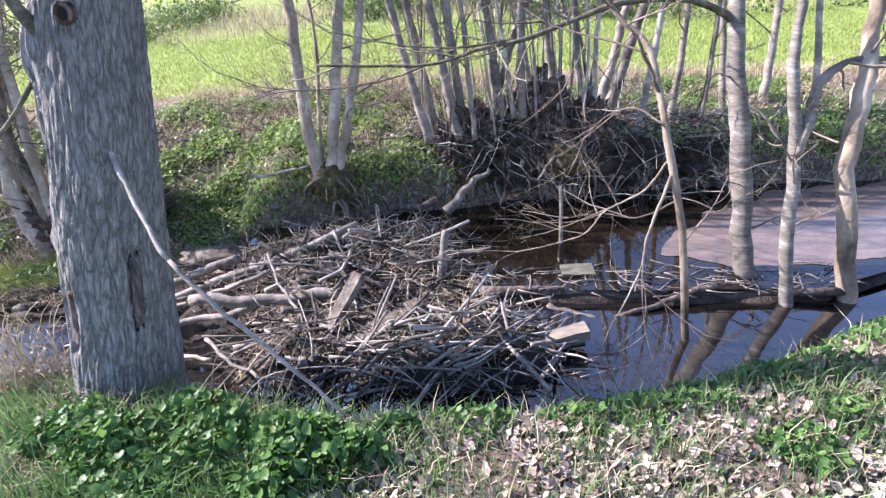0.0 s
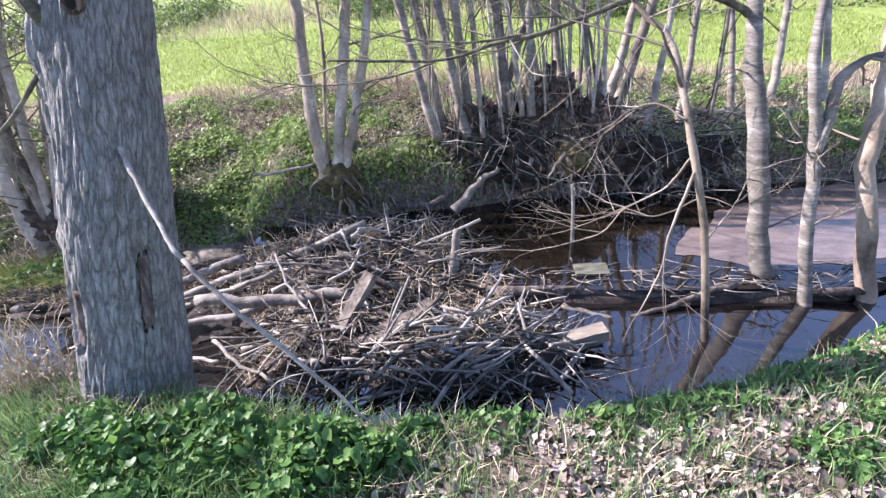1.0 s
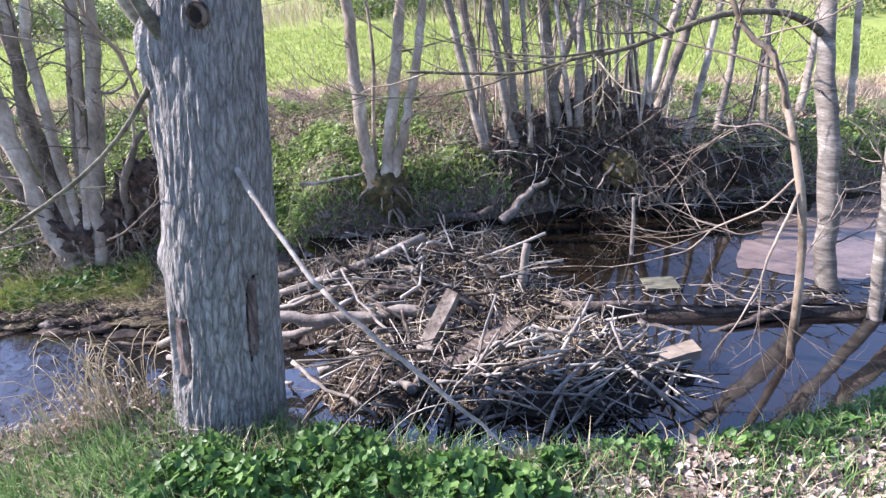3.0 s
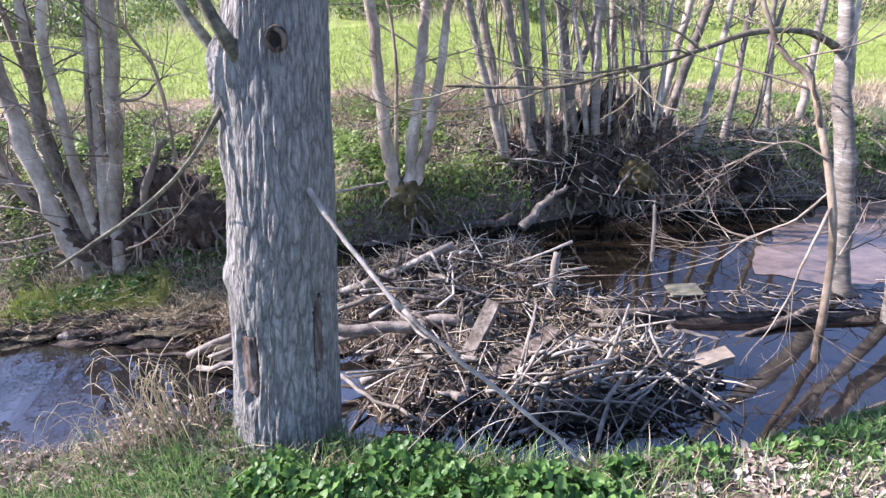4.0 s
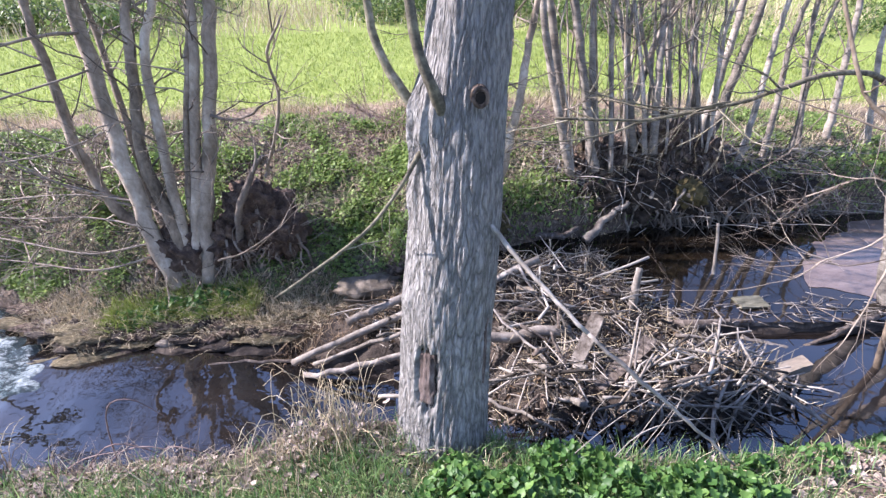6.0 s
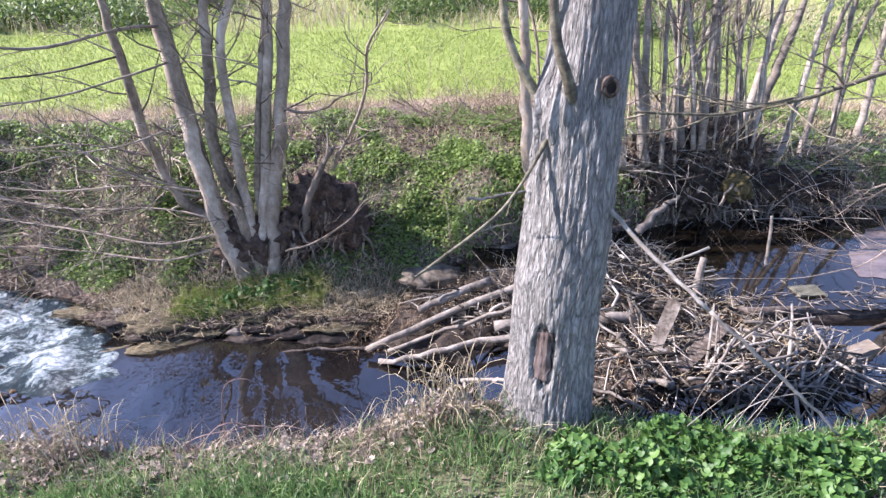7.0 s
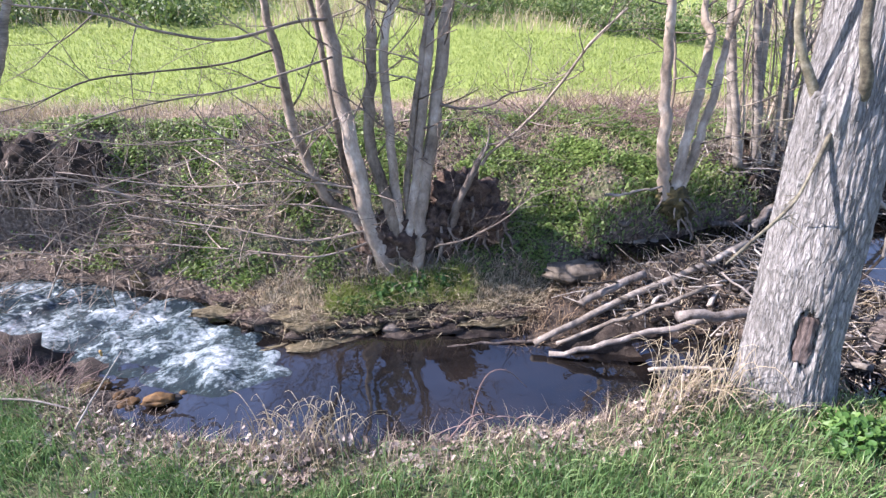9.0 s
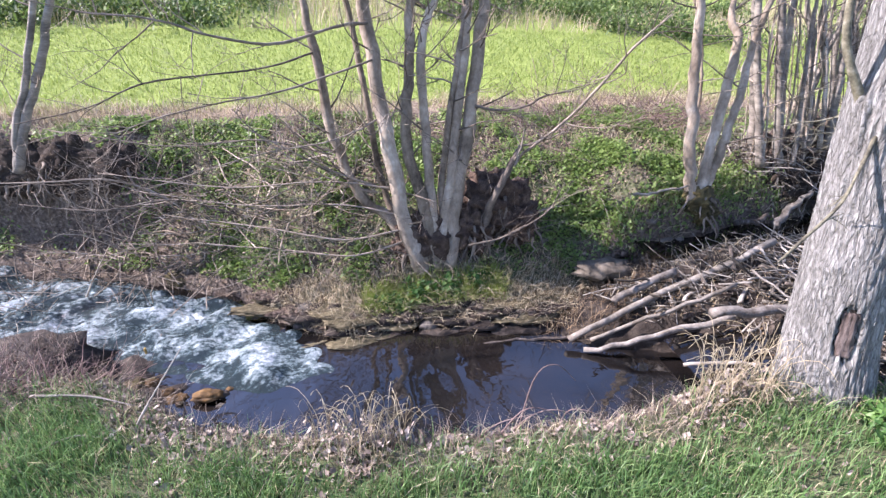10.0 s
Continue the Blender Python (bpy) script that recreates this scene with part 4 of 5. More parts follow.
# ---- the dam ----
def build_mound():
    xs, ys = np.arange(-3.6, 1.7, 0.05), np.arange(2.3, 5.2, 0.05)
    verts = [(x, y, float(mound(x, y)) + 0.05 * wave(x, y, 3.0, 9.0) + 0.05 * wave(x, y, 8.0, 1.0)) for x in xs for y in ys]
    ny = len(ys)
    faces = []
    for i in range(len(xs) - 1):
        for j in range(ny - 1):
            q = (i * ny + j, (i + 1) * ny + j, (i + 1) * ny + j + 1, i * ny + j + 1)
            if max(verts[k][2] for k in q) > -1.35:
                faces.append(q)
    bag = Bag()
    bag.add(verts, faces)
    return bag


dam = thing("beaver_dam", "beaver dam heaped from mud, sticks and gnawed branches", "dam")
part("mud_core", build_mound(), M_MUD, dam, "dark wet mud and fine debris core")


def build_sill():
    """The low bank of mud and wet debris under the crest log."""
    bag = Bag()
    xs = np.arange(0.0, 4.2, 0.05)
    prof = ((-0.30, -1.1), (-0.14, -0.78), (-0.06, -0.67), (0.03, -0.625), (0.16, -0.62), (0.30, -0.70), (0.5, -1.1))
    vs = [(x, float(crest_y(x)) + dy + 0.05 * wave(x, dy, 3.0, 2.0), z + 0.035 * wave(x, dy * 3, 5.0, 6.0)) for x in xs for dy, z in prof]
    k = len(prof)
    bag.add(vs, [(i * k + j, (i + 1) * k + j, (i + 1) * k + j + 1, i * k + j + 1) for i in range(len(xs) - 1) for j in range(k - 1)])
    part("mud_sill", bag, M_MUD, dam, "wet mud ridge under the crest log")
    bag = Bag()
    for _ in range(150):
        x = rng.uniform(0.1, 3.3)
        y = float(crest_y(x)) + rng.normal(0.1, 0.12)
        a = rng.normal(0.1, 1.0)
        w = np.array((math.cos(a), math.sin(a) * 0.7, rng.normal(0, 0.08))) * rng.uniform(0.04, 0.2)
        p = np.array((x, y, -0.60 + rng.uniform(0, 0.025)))
        tube(bag, crooked(p - w, p + w, 4, 0.05), (0.006, 0.003), 4)
    tagged(part("crest_debris", bag, M_LOG, dam, "brown twigs and litter caught along the crest"), kind="stuff")


build_sill()


def top_of(x, y):
    return max(float(mound(x, y)), float(height(x, y)))


def log(name, label, a, b, r0, r1, material=M_LOG, bend=0.02, sides=12, group="dam logs"):
    bag = Bag()
    tube(bag, crooked(a, b, 12, bend), (r0, (r0 + r1) / 2, r1), sides, 0.06)
    ob = part(name, bag, material)
    return tagged(ob, label, "log", group)


def sticks(bag, count, lo, hi, rlo, rhi, region, lift, flat=0.25, lean=None):
    for _ in range(count):
        for _ in range(30):
            x, y = rng.uniform(region[0], region[1]), rng.uniform(region[2], region[3])
            if mound(x, y) > -0.98:
                break
        z = top_of(x, y) + rng.uniform(0.0, lift)
        length = lo + (hi - lo) * rng.random() ** 2
        a = rng.uniform(0, math.pi) if lean is None else rng.normal(lean, 0.5)
        w = np.array((math.cos(a), math.sin(a), rng.normal(0, flat)))
        p = np.array((x, y, z))
        q0, q1 = p - w * length / 2, p + w * length / 2
        q0[2], q1[2] = max(q0[2], float(mound(q0[0], q0[1])) - 0.03, FRONT_Z - 0.4), max(q1[2], float(mound(q1[0], q1[1])) - 0.03, FRONT_Z - 0.4)
        r = rng.uniform(rlo, rhi)
        tube(bag, crooked(q0, q1, 5, 0.016 if rng.random() < 0.7 else 0.05), (r, r * 0.55), 5 if r > 0.008 else 4, 0.0, True)


bag = Bag()
sticks(bag, 700, 0.12, 0.7, 0.0025, 0.008, (-3.3, 1.05, 2.55, 4.95), 0.13, 0.36)
tagged(part("stick_tangle", bag, M_STICK, dam, "tangle of thin grey-brown sticks"), kind="stuff")
bag = Bag()
sticks(bag, 3000, 0.03, 0.16, 0.002, 0.005, (-3.4, 1.1, 2.5, 5.0), 0.06, 0.3)
tagged(part("chip_litter", bag, M_STICK, dam, "pale wood shavings and short twigs"), kind="stuff")
for k in range(125):
    bag = Bag()
    sticks(bag, 1, 0.25, 0.95, 0.006, 0.017, (-3.0, 0.85, 2.6, 4.8), 0.15, 0.3)
    part("stick", bag, M_STICK, dam)
for k in range(46):
    bag = Bag()
    sticks(bag, 1, 0.3, 0.8, 0.013, 0.026, (-2.2, 0.8, 2.6, 4.5), 0.14, 0.45, 0.35)
    part("stick", bag, (M_STICK, M_LOG, M_ROT)[k % 3], dam)
for k in range(60):
    bag = Bag()
    sticks(bag, 1, 0.25, 0.7, 0.008, 0.018, (-0.7, 0.85, 2.62, 3.2), 0.20, 0.5, 0.5)
    part("stick", bag, (M_STICK, M_LOG, M_POLE)[k % 3], dam)
for k in range(56):
    bag = Bag()
    sticks(bag, 1, 0.2, 0.55, 0.006, 0.014, (-1.6, 0.85, 2.5, 2.9), 0.12, 0.7, 0.6)
    part("stick", bag, (M_STICK, M_STICK, M_LOG)[k % 3], dam)
for k in range(60):
    bag = Bag()
    sticks(bag, 1, 0.10, 0.34, 0.018, 0.042, (-2.8, 0.85, 2.6, 4.7), 0.05, 0.35)
    part("wood_chunk", bag, (M_ROT, M_LOG, M_STUMP, M_STICK)[k % 4], dam)
log("log", "long pale barkless pole sloping down the dam", (-3.62, 4.27, -1.12), (-1.0, 4.62, -0.29), 0.036, 0.042, M_POLE, 0.005)
log("log", "brown weathered log half buried in the dam", (-2.40, 3.78, -0.56), (-0.95, 3.72, -0.54), 0.05, 0.05, M_LOG, 0.01)
log("log", "dark mossy log at the foot of the dam", (-1.05, 3.15, -0.76), (-0.42, 3.45, -0.62), 0.05, 0.06, M_ROT, 0.01)
log("log", "grey pole dipping into the lower pool", (-3.5, 4.14, -1.17), (-1.9, 3.92, -0.74), 0.026, 0.036, M_LOG, 0.010)
log("log", "thin pale pole beside the long one", (-3.4, 4.20, -1.10), (-1.8, 4.18, -0.53), 0.02, 0.024, M_POLE, 0.008)
log("log", "long dark pole lying in the water", (-3.4, 4.36, -1.19), (-5.05, 4.50, -1.235), 0.020, 0.012, M_ROT, 0.008)
log("log", "stout grey log in the heap by the mud bank", (-3.05, 4.46, -0.80), (-2.26, 4.60, -0.58), 0.04, 0.045, M_LOG, 0.008)
log("log", "pale curved branch on the lower flank", (-2.75, 3.55, -0.98), (-2.1, 3.30, -0.85), 0.018, 0.016, M_POLE, 0.012)
log("gnawed_post", "upright gnawed post with a pointed tip", (-0.20, 4.02, -0.80), (-0.10, 4.19, -0.21), 0.05, 0.034, M_POLE, 0.006)
log("crest_log", "long wet log forming the dam crest", (0.1, 3.80, -0.625), (3.1, 3.47, -0.62), 0.042, 0.035, M_ROT, 0.006)
log("log", "forked log resting on the dam crest", (1.25, 3.42, -0.72), (2.15, 3.60, -0.58), 0.018, 0.032, M_ROT, 0.01)
log("log", "short dark branch floating at the crest", (0.75, 3.62, -0.70), (1.15, 3.38, -0.76), 0.025, 0.03, M_LOG, 0.02)
log("stick", "bare upright stick standing in the pond", (1.03, 4.48, -0.95), (1.055, 4.74, -0.05), 0.02, 0.016, M_POLE, 0.003)
log("stick", "small upright stick on the heap", (-0.79, 4.86, -0.5), (-0.81, 4.87, -0.19), 0.012, 0.008, M_POLE, 0.01)


def beam(name, label, a, b, w, h, material):
    """A split or sawn piece with four faces."""
    a, b = np.array(a, float), np.array(b, float)
    d = (b - a) / np.linalg.norm(b - a)
    s = np.cross(d, (0, 0, 1.0))
    s /= np.linalg.norm(s)
    u = np.cross(s, d)
    bag = Bag()
    n = 7
    vs = []
    for i in range(n):
        p = a + (b - a) * i / (n - 1)
        for e, f in ((-1, -1), (-0.9, 1), (1, 0.92), (0.95, -1)):
            vs.append(p + s * w * e * (1 + rng.normal(0, 0.05)) + u * h * f * (1 + rng.normal(0, 0.05)))
    bag.add(vs, [(i * 4 + j, i * 4 + (j + 1) % 4, (i + 1) * 4 + (j + 1) % 4, (i + 1) * 4 + j) for i in range(n - 1) for j in range(4)] + [(3, 2, 1, 0), (n * 4 - 4, n * 4 - 3, n * 4 - 2, n * 4 - 1)])
    return tagged(part(name, bag, material, smooth=False), label, "wood")


beam("split_log", "grey split log with a cut square end", (0.34, 2.98, -0.66), (0.93, 3.06, -0.57), 0.06, 0.048, M_CUT)
beam("split_log", "grey split slab standing out of the dam", (-1.16, 3.20, -0.72), (-0.80, 3.52, -0.24), 0.06, 0.03, M_LOG)
beam("split_log", "mossy brown split trunk piece lying in the dam", (-0.95, 3.05, -0.64), (-0.32, 3.42, -0.50), 0.07, 0.05, M_ROT)
beam("wood_chip_board", "flat pale board chip on the heap", (-1.28, 4.42, -0.5), (-1.08, 4.38, -0.52), 0.04, 0.015, M_CUT)
beam("floating_board", "greenish flat board floating at the crest", (0.93, 4.0, -0.59), (1.22, 3.98, -0.588), 0.10, 0.018, M_BOARD)
log("stick", "pale gnawed stick pointing out of the dam", (-0.26, 2.86, -0.78), (0.35, 3.20, -0.36), 0.016, 0.008, M_POLE, 0.005)
log("stick", "stout gnawed stick pointing out of the dam", (0.03, 2.88, -0.72), (0.44, 3.05, -0.45), 0.024, 0.014, M_LOG, 0.006)
log("stick", "long grey stick sloping across the dam", (-0.60, 3.08, -0.66), (0.30, 3.40, -0.44), 0.018, 0.011, M_LOG, 0.006)
log("stick", "curved pale branch at the foot of the dam", (-2.05, 3.25, -0.60), (-1.40, 2.76, -0.72), 0.016, 0.013, M_POLE, 0.016)
log("stick", "thin grey stick crossing the heap", (-1.05, 3.0, -0.66), (-1.75, 4.1, -0.30), 0.013, 0.010, M_LOG, 0.012)


def lump(bag, centre, size, rough=0.25, seed=0.0, rings=14, sides=20, freq=2.2):
    """A lumpy closed body."""
    c = np.array(centre, float)
    vs = []
    for i in range(rings + 1):
        t = math.pi * i / rings
        for j in range(sides):
            p = 2 * math.pi * j / sides
            d = Vector((math.sin(t) * math.cos(p), math.sin(t) * math.sin(p), math.cos(t)))
            q = 1 + rough * (noise.noise(d * freq + Vector((seed, seed * 2, 0))) + 0.5 * noise.noise(d * freq * 2.7 + Vector((0, seed, 3))))
            vs.append(c + np.array(size) * np.array(d) * q)
    bag.add(vs, [(i * sides + j, (i + 1) * sides + j, (i + 1) * sides + (j + 1) % sides, i * sides + (j + 1) % sides) for i in range(rings) for j in range(sides)])


def stool(name, label, lumps, material, roots, reach, rough=0.7):
    """An old root stool: lumpy wood with roots running down."""
    ob = thing(name, label, "stump")
    for k, (c, sz) in enumerate(lumps):
        bag = Bag()
        lump(bag, c, sz, rough, 3.1 * k + c[0], 30, 44, 3.2)
        part("stump_body", bag, material, ob)
    for _ in range(roots):
        c, sz = lumps[int(rng.integers(len(lumps)))]
        a = rng.uniform(math.pi * 0.95, math.pi * 2.05)
        p0 = np.array(c) + np.array((math.cos(a) * sz[0] * 0.8, math.sin(a) * sz[1] * 0.8, rng.uniform(-0.2, 0.5) * sz[2]))
        p1 = p0 + np.array((math.cos(a) * 0.12 + rng.normal(0, 0.08), -rng.uniform(0.02, 0.15), -reach * rng.uniform(0.4, 1.0)))
        bag = Bag()
        tube(bag, crooked(p0, p1, 7, 0.06), (rng.uniform(0.012, 0.03), 0.006), 6, 0.06)
        part("root", bag, M_TWIG, ob)
    return ob


stool("old_stump", "dark rotting coppice stump with moss on top", [((0.28, 6.25, 0.12), (0.34, 0.28, 0.36)), ((-0.12, 6.1, -0.05), (0.2, 0.22, 0.28))], M_STUMP, 60, 0.7)
stool("old_stump", "wide dark stump bristling with roots and shoots", [((1.10, 6.3, 0.26), (0.38, 0.32, 0.42)), ((1.65, 6.25, 0.10), (0.34, 0.28, 0.34)), ((1.3, 6.0, -0.15), (0.32, 0.22, 0.26))], M_STUMP, 90, 0.8)
stool("mossy_stump", "round mossy knob of root on the bank", [((1.28, 5.70, -0.08), (0.17, 0.16, 0.18)), ((1.42, 5.74, -0.16), (0.16, 0.14, 0.14))], M_MOSS, 8, 0.3, 0.35)
stool("root_stool", "dark brown root ball beside the alder stems", [((-4.08, 5.85, -0.15), (0.38, 0.32, 0.38)), ((-3.85, 5.75, -0.32), (0.30, 0.26, 0.32)), ((-4.4, 5.75, -0.45), (0.3, 0.28, 0.3)), ((-4.92, 5.70, -0.58), (0.40, 0.24, 0.36))], M_ROOTY, 60, 0.5, 0.5)
stool("root_stool", "mossy stool at the foot of slender stems", [((-1.42, 5.58, -0.15), (0.24, 0.2, 0.22)), ((-1.3, 5.5, -0.3), (0.18, 0.14, 0.18))], M_MOSS, 14, 0.35, 0.4)
# lumps added before the bank to darken it; undercut shade is in their colour
stool("root_bank", "undercut bank laced with roots, its shade put into the dark colour", [((0.2, 5.95, -0.22), (0.42, 0.24, 0.26)), ((0.85, 5.93, -0.2), (0.45, 0.22, 0.28)), ((1.55, 5.92, -0.24), (0.45, 0.22, 0.26)), ((2.2, 6.0, -0.26), (0.42, 0.24, 0.26)), ((2.9, 6.05, -0.3), (0.42, 0.24, 0.22))], M_SHADED_EARTH, 110, 0.6)
stool("root_bank", "earth face under the meadow's edge, coloured near black for its shade", [((-10.7, 7.95, -0.25), (0.5, 0.22, 0.48)), ((-10.0, 7.78, -0.22), (0.5, 0.22, 0.46)), ((-9.35, 7.62, -0.18), (0.46, 0.2, 0.44)), ((-8.8, 7.5, -0.16), (0.36, 0.18, 0.36))], M_SHADED_EARTH, 70, 0.7, 0.3)
log("driftwood_root", "grey driftwood root lying at the far waterline", (-0.12, 5.46, -0.56), (0.42, 5.58, -0.12), 0.06, 0.025, M_LOG, 0.03)
log("driftwood_root", "dark root along the far waterline", (-0.75, 5.50, -0.50), (-0.2, 5.55, -0.42), 0.04, 0.03, M_ROT, 0.04)
log("fallen_branch", "pale fallen branch on the green bank", (-2.35, 5.55, -0.02), (-1.62, 5.52, 0.08), 0.02, 0.012, M_POLE, 0.02)

# ---- plants and litter ----


def frames(n, tilt):
    """Random tilted leaf frames: two axes and a normal for each of n leaves."""
    t = rng.uniform(0, 2 * math.pi, n)
    u = np.stack([np.cos(t), np.sin(t), rng.normal(0, tilt, n)], 1)
    v = np.stack([-np.sin(t), np.cos(t), rng.normal(0, tilt, n)], 1)
    return u, v, np.cross(u, v)


def scatter(count, region, keep):
    """Points on the ground where keep (a chance) lets them fall."""
    out = []
    tries = 0
    while len(out) < count and tries < count * 10:
        tries += 1
        x, y = rng.uniform(region[0], region[1]), rng.uniform(region[2], region[3])
        if keep(x, y) > rng.random():
            out.append((x, y))
    p = np.array(out)
    return np.column_stack([p, lie(p[:, 0], p[:, 1])])


def blades(bag, p, hlo, hhi, width, bend=0.35):
    n = len(p)
    h = rng.uniform(hlo, hhi, n)[:, None]
    a, b = rng.uniform(0, 2 * math.pi, n), rng.uniform(0, 2 * math.pi, n)
    w = (width * rng.uniform(0.6, 1.3, n))[:, None]
    d = np.stack([np.cos(a), np.sin(a), np.zeros(n)], 1) * w
    lean = np.stack([np.cos(b), np.sin(b), np.zeros(n)], 1) * rng.uniform(0.05, bend, n)[:, None] * h
    up = np.array((0, 0, 1.0))
    low = p - up * 0.02
    v = np.stack([low - d, low + d, p + lean * 0.4 + d * 0.8 + up * h * 0.6, p + lean * 0.4 - d * 0.8 + up * h * 0.6, p + lean * 1.3 + up * h * 0.95], 1)
    bag.many(v, [(0, 1, 2, 3), (3, 2, 4)])


def leaves(bag, p, slo, shi, tilt=0.3, lift=0.012):
    """Dead leaves: curled, lobed ovals lying on the ground."""
    n = len(p)
    u, v, w = frames(n, tilt)
    s = (slo + (shi - slo) * rng.random(n) ** 1.6)[:, None]
    c = p + np.array((0, 0, 1.0)) * (lift + s * 0.15)
    curl = rng.uniform(0.02, 0.45, n)[:, None]
    ring = ((-1, 0, 1.0), (-0.55, 0.5, 0.6), (-0.1, 0.42, 0.3), (0.3, 0.62, 0.7), (1, 0.05, 1.0), (0.35, -0.55, 0.6), (-0.05, -0.4, 0.2), (-0.5, -0.6, 0.8))
    j = rng.uniform(0.75, 1.25, (n, 8, 1))
    pts = [c - w * s * 0.05] + [c + s * (u * e * j[:, k] + v * f * j[:, k] + w * g * curl) for k, (e, f, g) in enumerate(ring)]
    bag.many(np.stack(pts, 1), [(0, 1 + (k + 1) % 8, 1 + k) for k in range(8)])


def small_leaves(bag, p, slo, shi, lift, tilt=0.5):
    n = len(p)
    u, v, w = frames(n, tilt)
    s = rng.uniform(slo, shi, n)[:, None]
    c = p + np.array((0, 0, 1.0)) * rng.uniform(0.01, lift, n)[:, None]
    bag.many(np.stack([c - u * s, c + v * s * 0.7 + w * s * 0.2, c + u * s, c - v * s * 0.7 + w * s * 0.2], 1), [(0, 1, 2, 3)])


def near_edge(x):
    return lerp(x, NEAR_X, NEAR_Y)


def grass_near(x, y):
    e = near_edge(x) - y
    if e < -0.1:
        return 0
    k = lerp(x, (-9, -5, -3, -1.4, -0.5, 3.5), (0.9, 0.95, 0.9, 0.8, 0.30, 0.30))
    k *= lerp(e, (-0.1, 0.2, 0.45), (0.05, 0.2, 1.0)) if x < -2.6 else 1.0
    return k * (0.30 + 1.2 * max(0, wave(x, y, 1.4, 6.0) + 0.5 * wave(x, y, 4.0, 2.0) + 0.30))


bag = Bag()
blades(bag, scatter(80000, (-10.5, 4.0, 0.7, 4.6), grass_near), 0.04, 0.19, 0.0036, 0.9)
tagged(part("near_grass", bag, M_GRASS), "short fresh green grass on the near bank", "grass", kind="stuff")
bag = Bag()
blades(bag, scatter(3000, (-9.5, -2.6, 2.3, 4.8), lambda x, y: lerp(near_edge(x) - y, (-0.2, -0.1, 0.25, 0.4), (0, 1, 0.8, 0))), 0.03, 0.15, 0.003, 2.4)
tagged(part("edge_litter", bag, M_TWIG), "brown dead stalks matted along the near water's edge", "litter", kind="stuff")
bag = Bag()
blades(bag, scatter(15000, (-10.5, 4.5, 0.6, 4.6), lambda x, y: 0 if y > near_edge(x) + 0.1 else (0.12 if x < -2.5 and y < near_edge(x) - 0.4 else 0.35) + 0.5 * max(0, wave(x, y, 1.3, 11.0) + 0.3)), 0.03, 0.16, 0.003, 1.4)
tagged(part("dead_grass", bag, M_STRAW), "bent straw-coloured dead grass on the near bank", "grass", kind="stuff")


def litter_near(x, y):
    e = near_edge(x) - y
    if e < -0.12:
        return 0
    k = lerp(x, (-9, -6, -3.2, -1.7, -0.7, 0.6, 4), (0.5, 0.55, 0.6, 0.15, 0.75, 1.0, 0.95))
    k *= lerp(e, (-0.1, 0.28, 0.5), (1.0, 0.8, 0.07)) if x < -1.5 else 1.0
    return k * (0.12 + 1.3 * max(0, wave(x, y, 1.6, 2.5) + 0.7 * wave(x, y, 5.0, 1.5) + 0.22))


bag = Bag()
leaves(bag, scatter(13000, (-10.5, 4.5, 0.6, 4.6), litter_near), 0.010, 0.040, 0.55)
tagged(part("leaf_litter", bag, M_LITTER), "pale curled dead leaves littering the near bank", "leaves", kind="stuff")


def herb(x, y, radius, tall, count, label, size=0.034):
    """A leafy herb clump: round toothed leaves on thin stalks."""
    plant = thing("leafy_herb", label, "plant", group="leafy herbs")
    n = count
    r = radius * np.sqrt(rng.random(n))
    a = rng.uniform(0, 2 * math.pi, n)
    wob = 1 + 0.35 * np.sin(a * 3 + x * 7) * 0.6
    qx, qy = x + r * wob * np.cos(a), y + r * wob * np.sin(a) * 0.8
    g = lie(qx, qy)
    top = g + tall * (1 - 0.65 * (r / radius) ** 2) * rng.uniform(0.3, 1.05, n) + 0.02
    c = np.stack([qx, qy, top], 1)
    u, v, w = frames(n, 0.65)
    s = (size * rng.uniform(0.45, 1.25, n))[:, None]
    pts = [c - w * s * 0.12]
    for k in range(9):
        q = 2 * math.pi * k / 9
        e = (1.0 if k % 2 else 0.84) * (0.6 if k == 0 else 1.0)
        pts.append(c + s * (u * math.cos(q) * e + v * math.sin(q) * e * 0.9 + w * 0.16 * (1 if k % 2 else 0.5)))
    fol = Bag()
    fol.many(np.stack(pts, 1), [(0, 1 + k, 1 + (k + 1) % 9) for k in range(9)])
    tagged(part("foliage", fol, M_HERB, plant), kind="stuff")
    stk = Bag()
    for i in range(0, n, 4):
        tube(stk, [(qx[i] * 0.7 + x * 0.3, qy[i] * 0.7 + y * 0.3, g[i] - 0.01), c[i]], (0.0022, 0.0016), 3, 0, False)
    tagged(part("stalk_growth", stk, M_GRASS, plant), kind="stuff")
    return plant


for x, y, r, h, c in ((-1.87, 1.95, 0.36, 0.20, 420), (-1.55, 2.18, 0.26, 0.17, 260), (-1.35, 1.9, 0.30, 0.19, 330), (-2.25, 2.1, 0.28, 0.14, 240), (-0.90, 1.84, 0.26, 0.21, 330), (-0.62, 1.78, 0.20, 0.17, 200), (-0.95, 1.58, 0.2, 0.15, 180), (-1.7, 1.6, 0.22, 0.12, 140), (-0.40, 2.0, 0.14, 0.08, 70)):
    herb(x, y, r, h * 1.1, int(c * 1.35), "lush clump of round glossy green leaves", 0.0275)
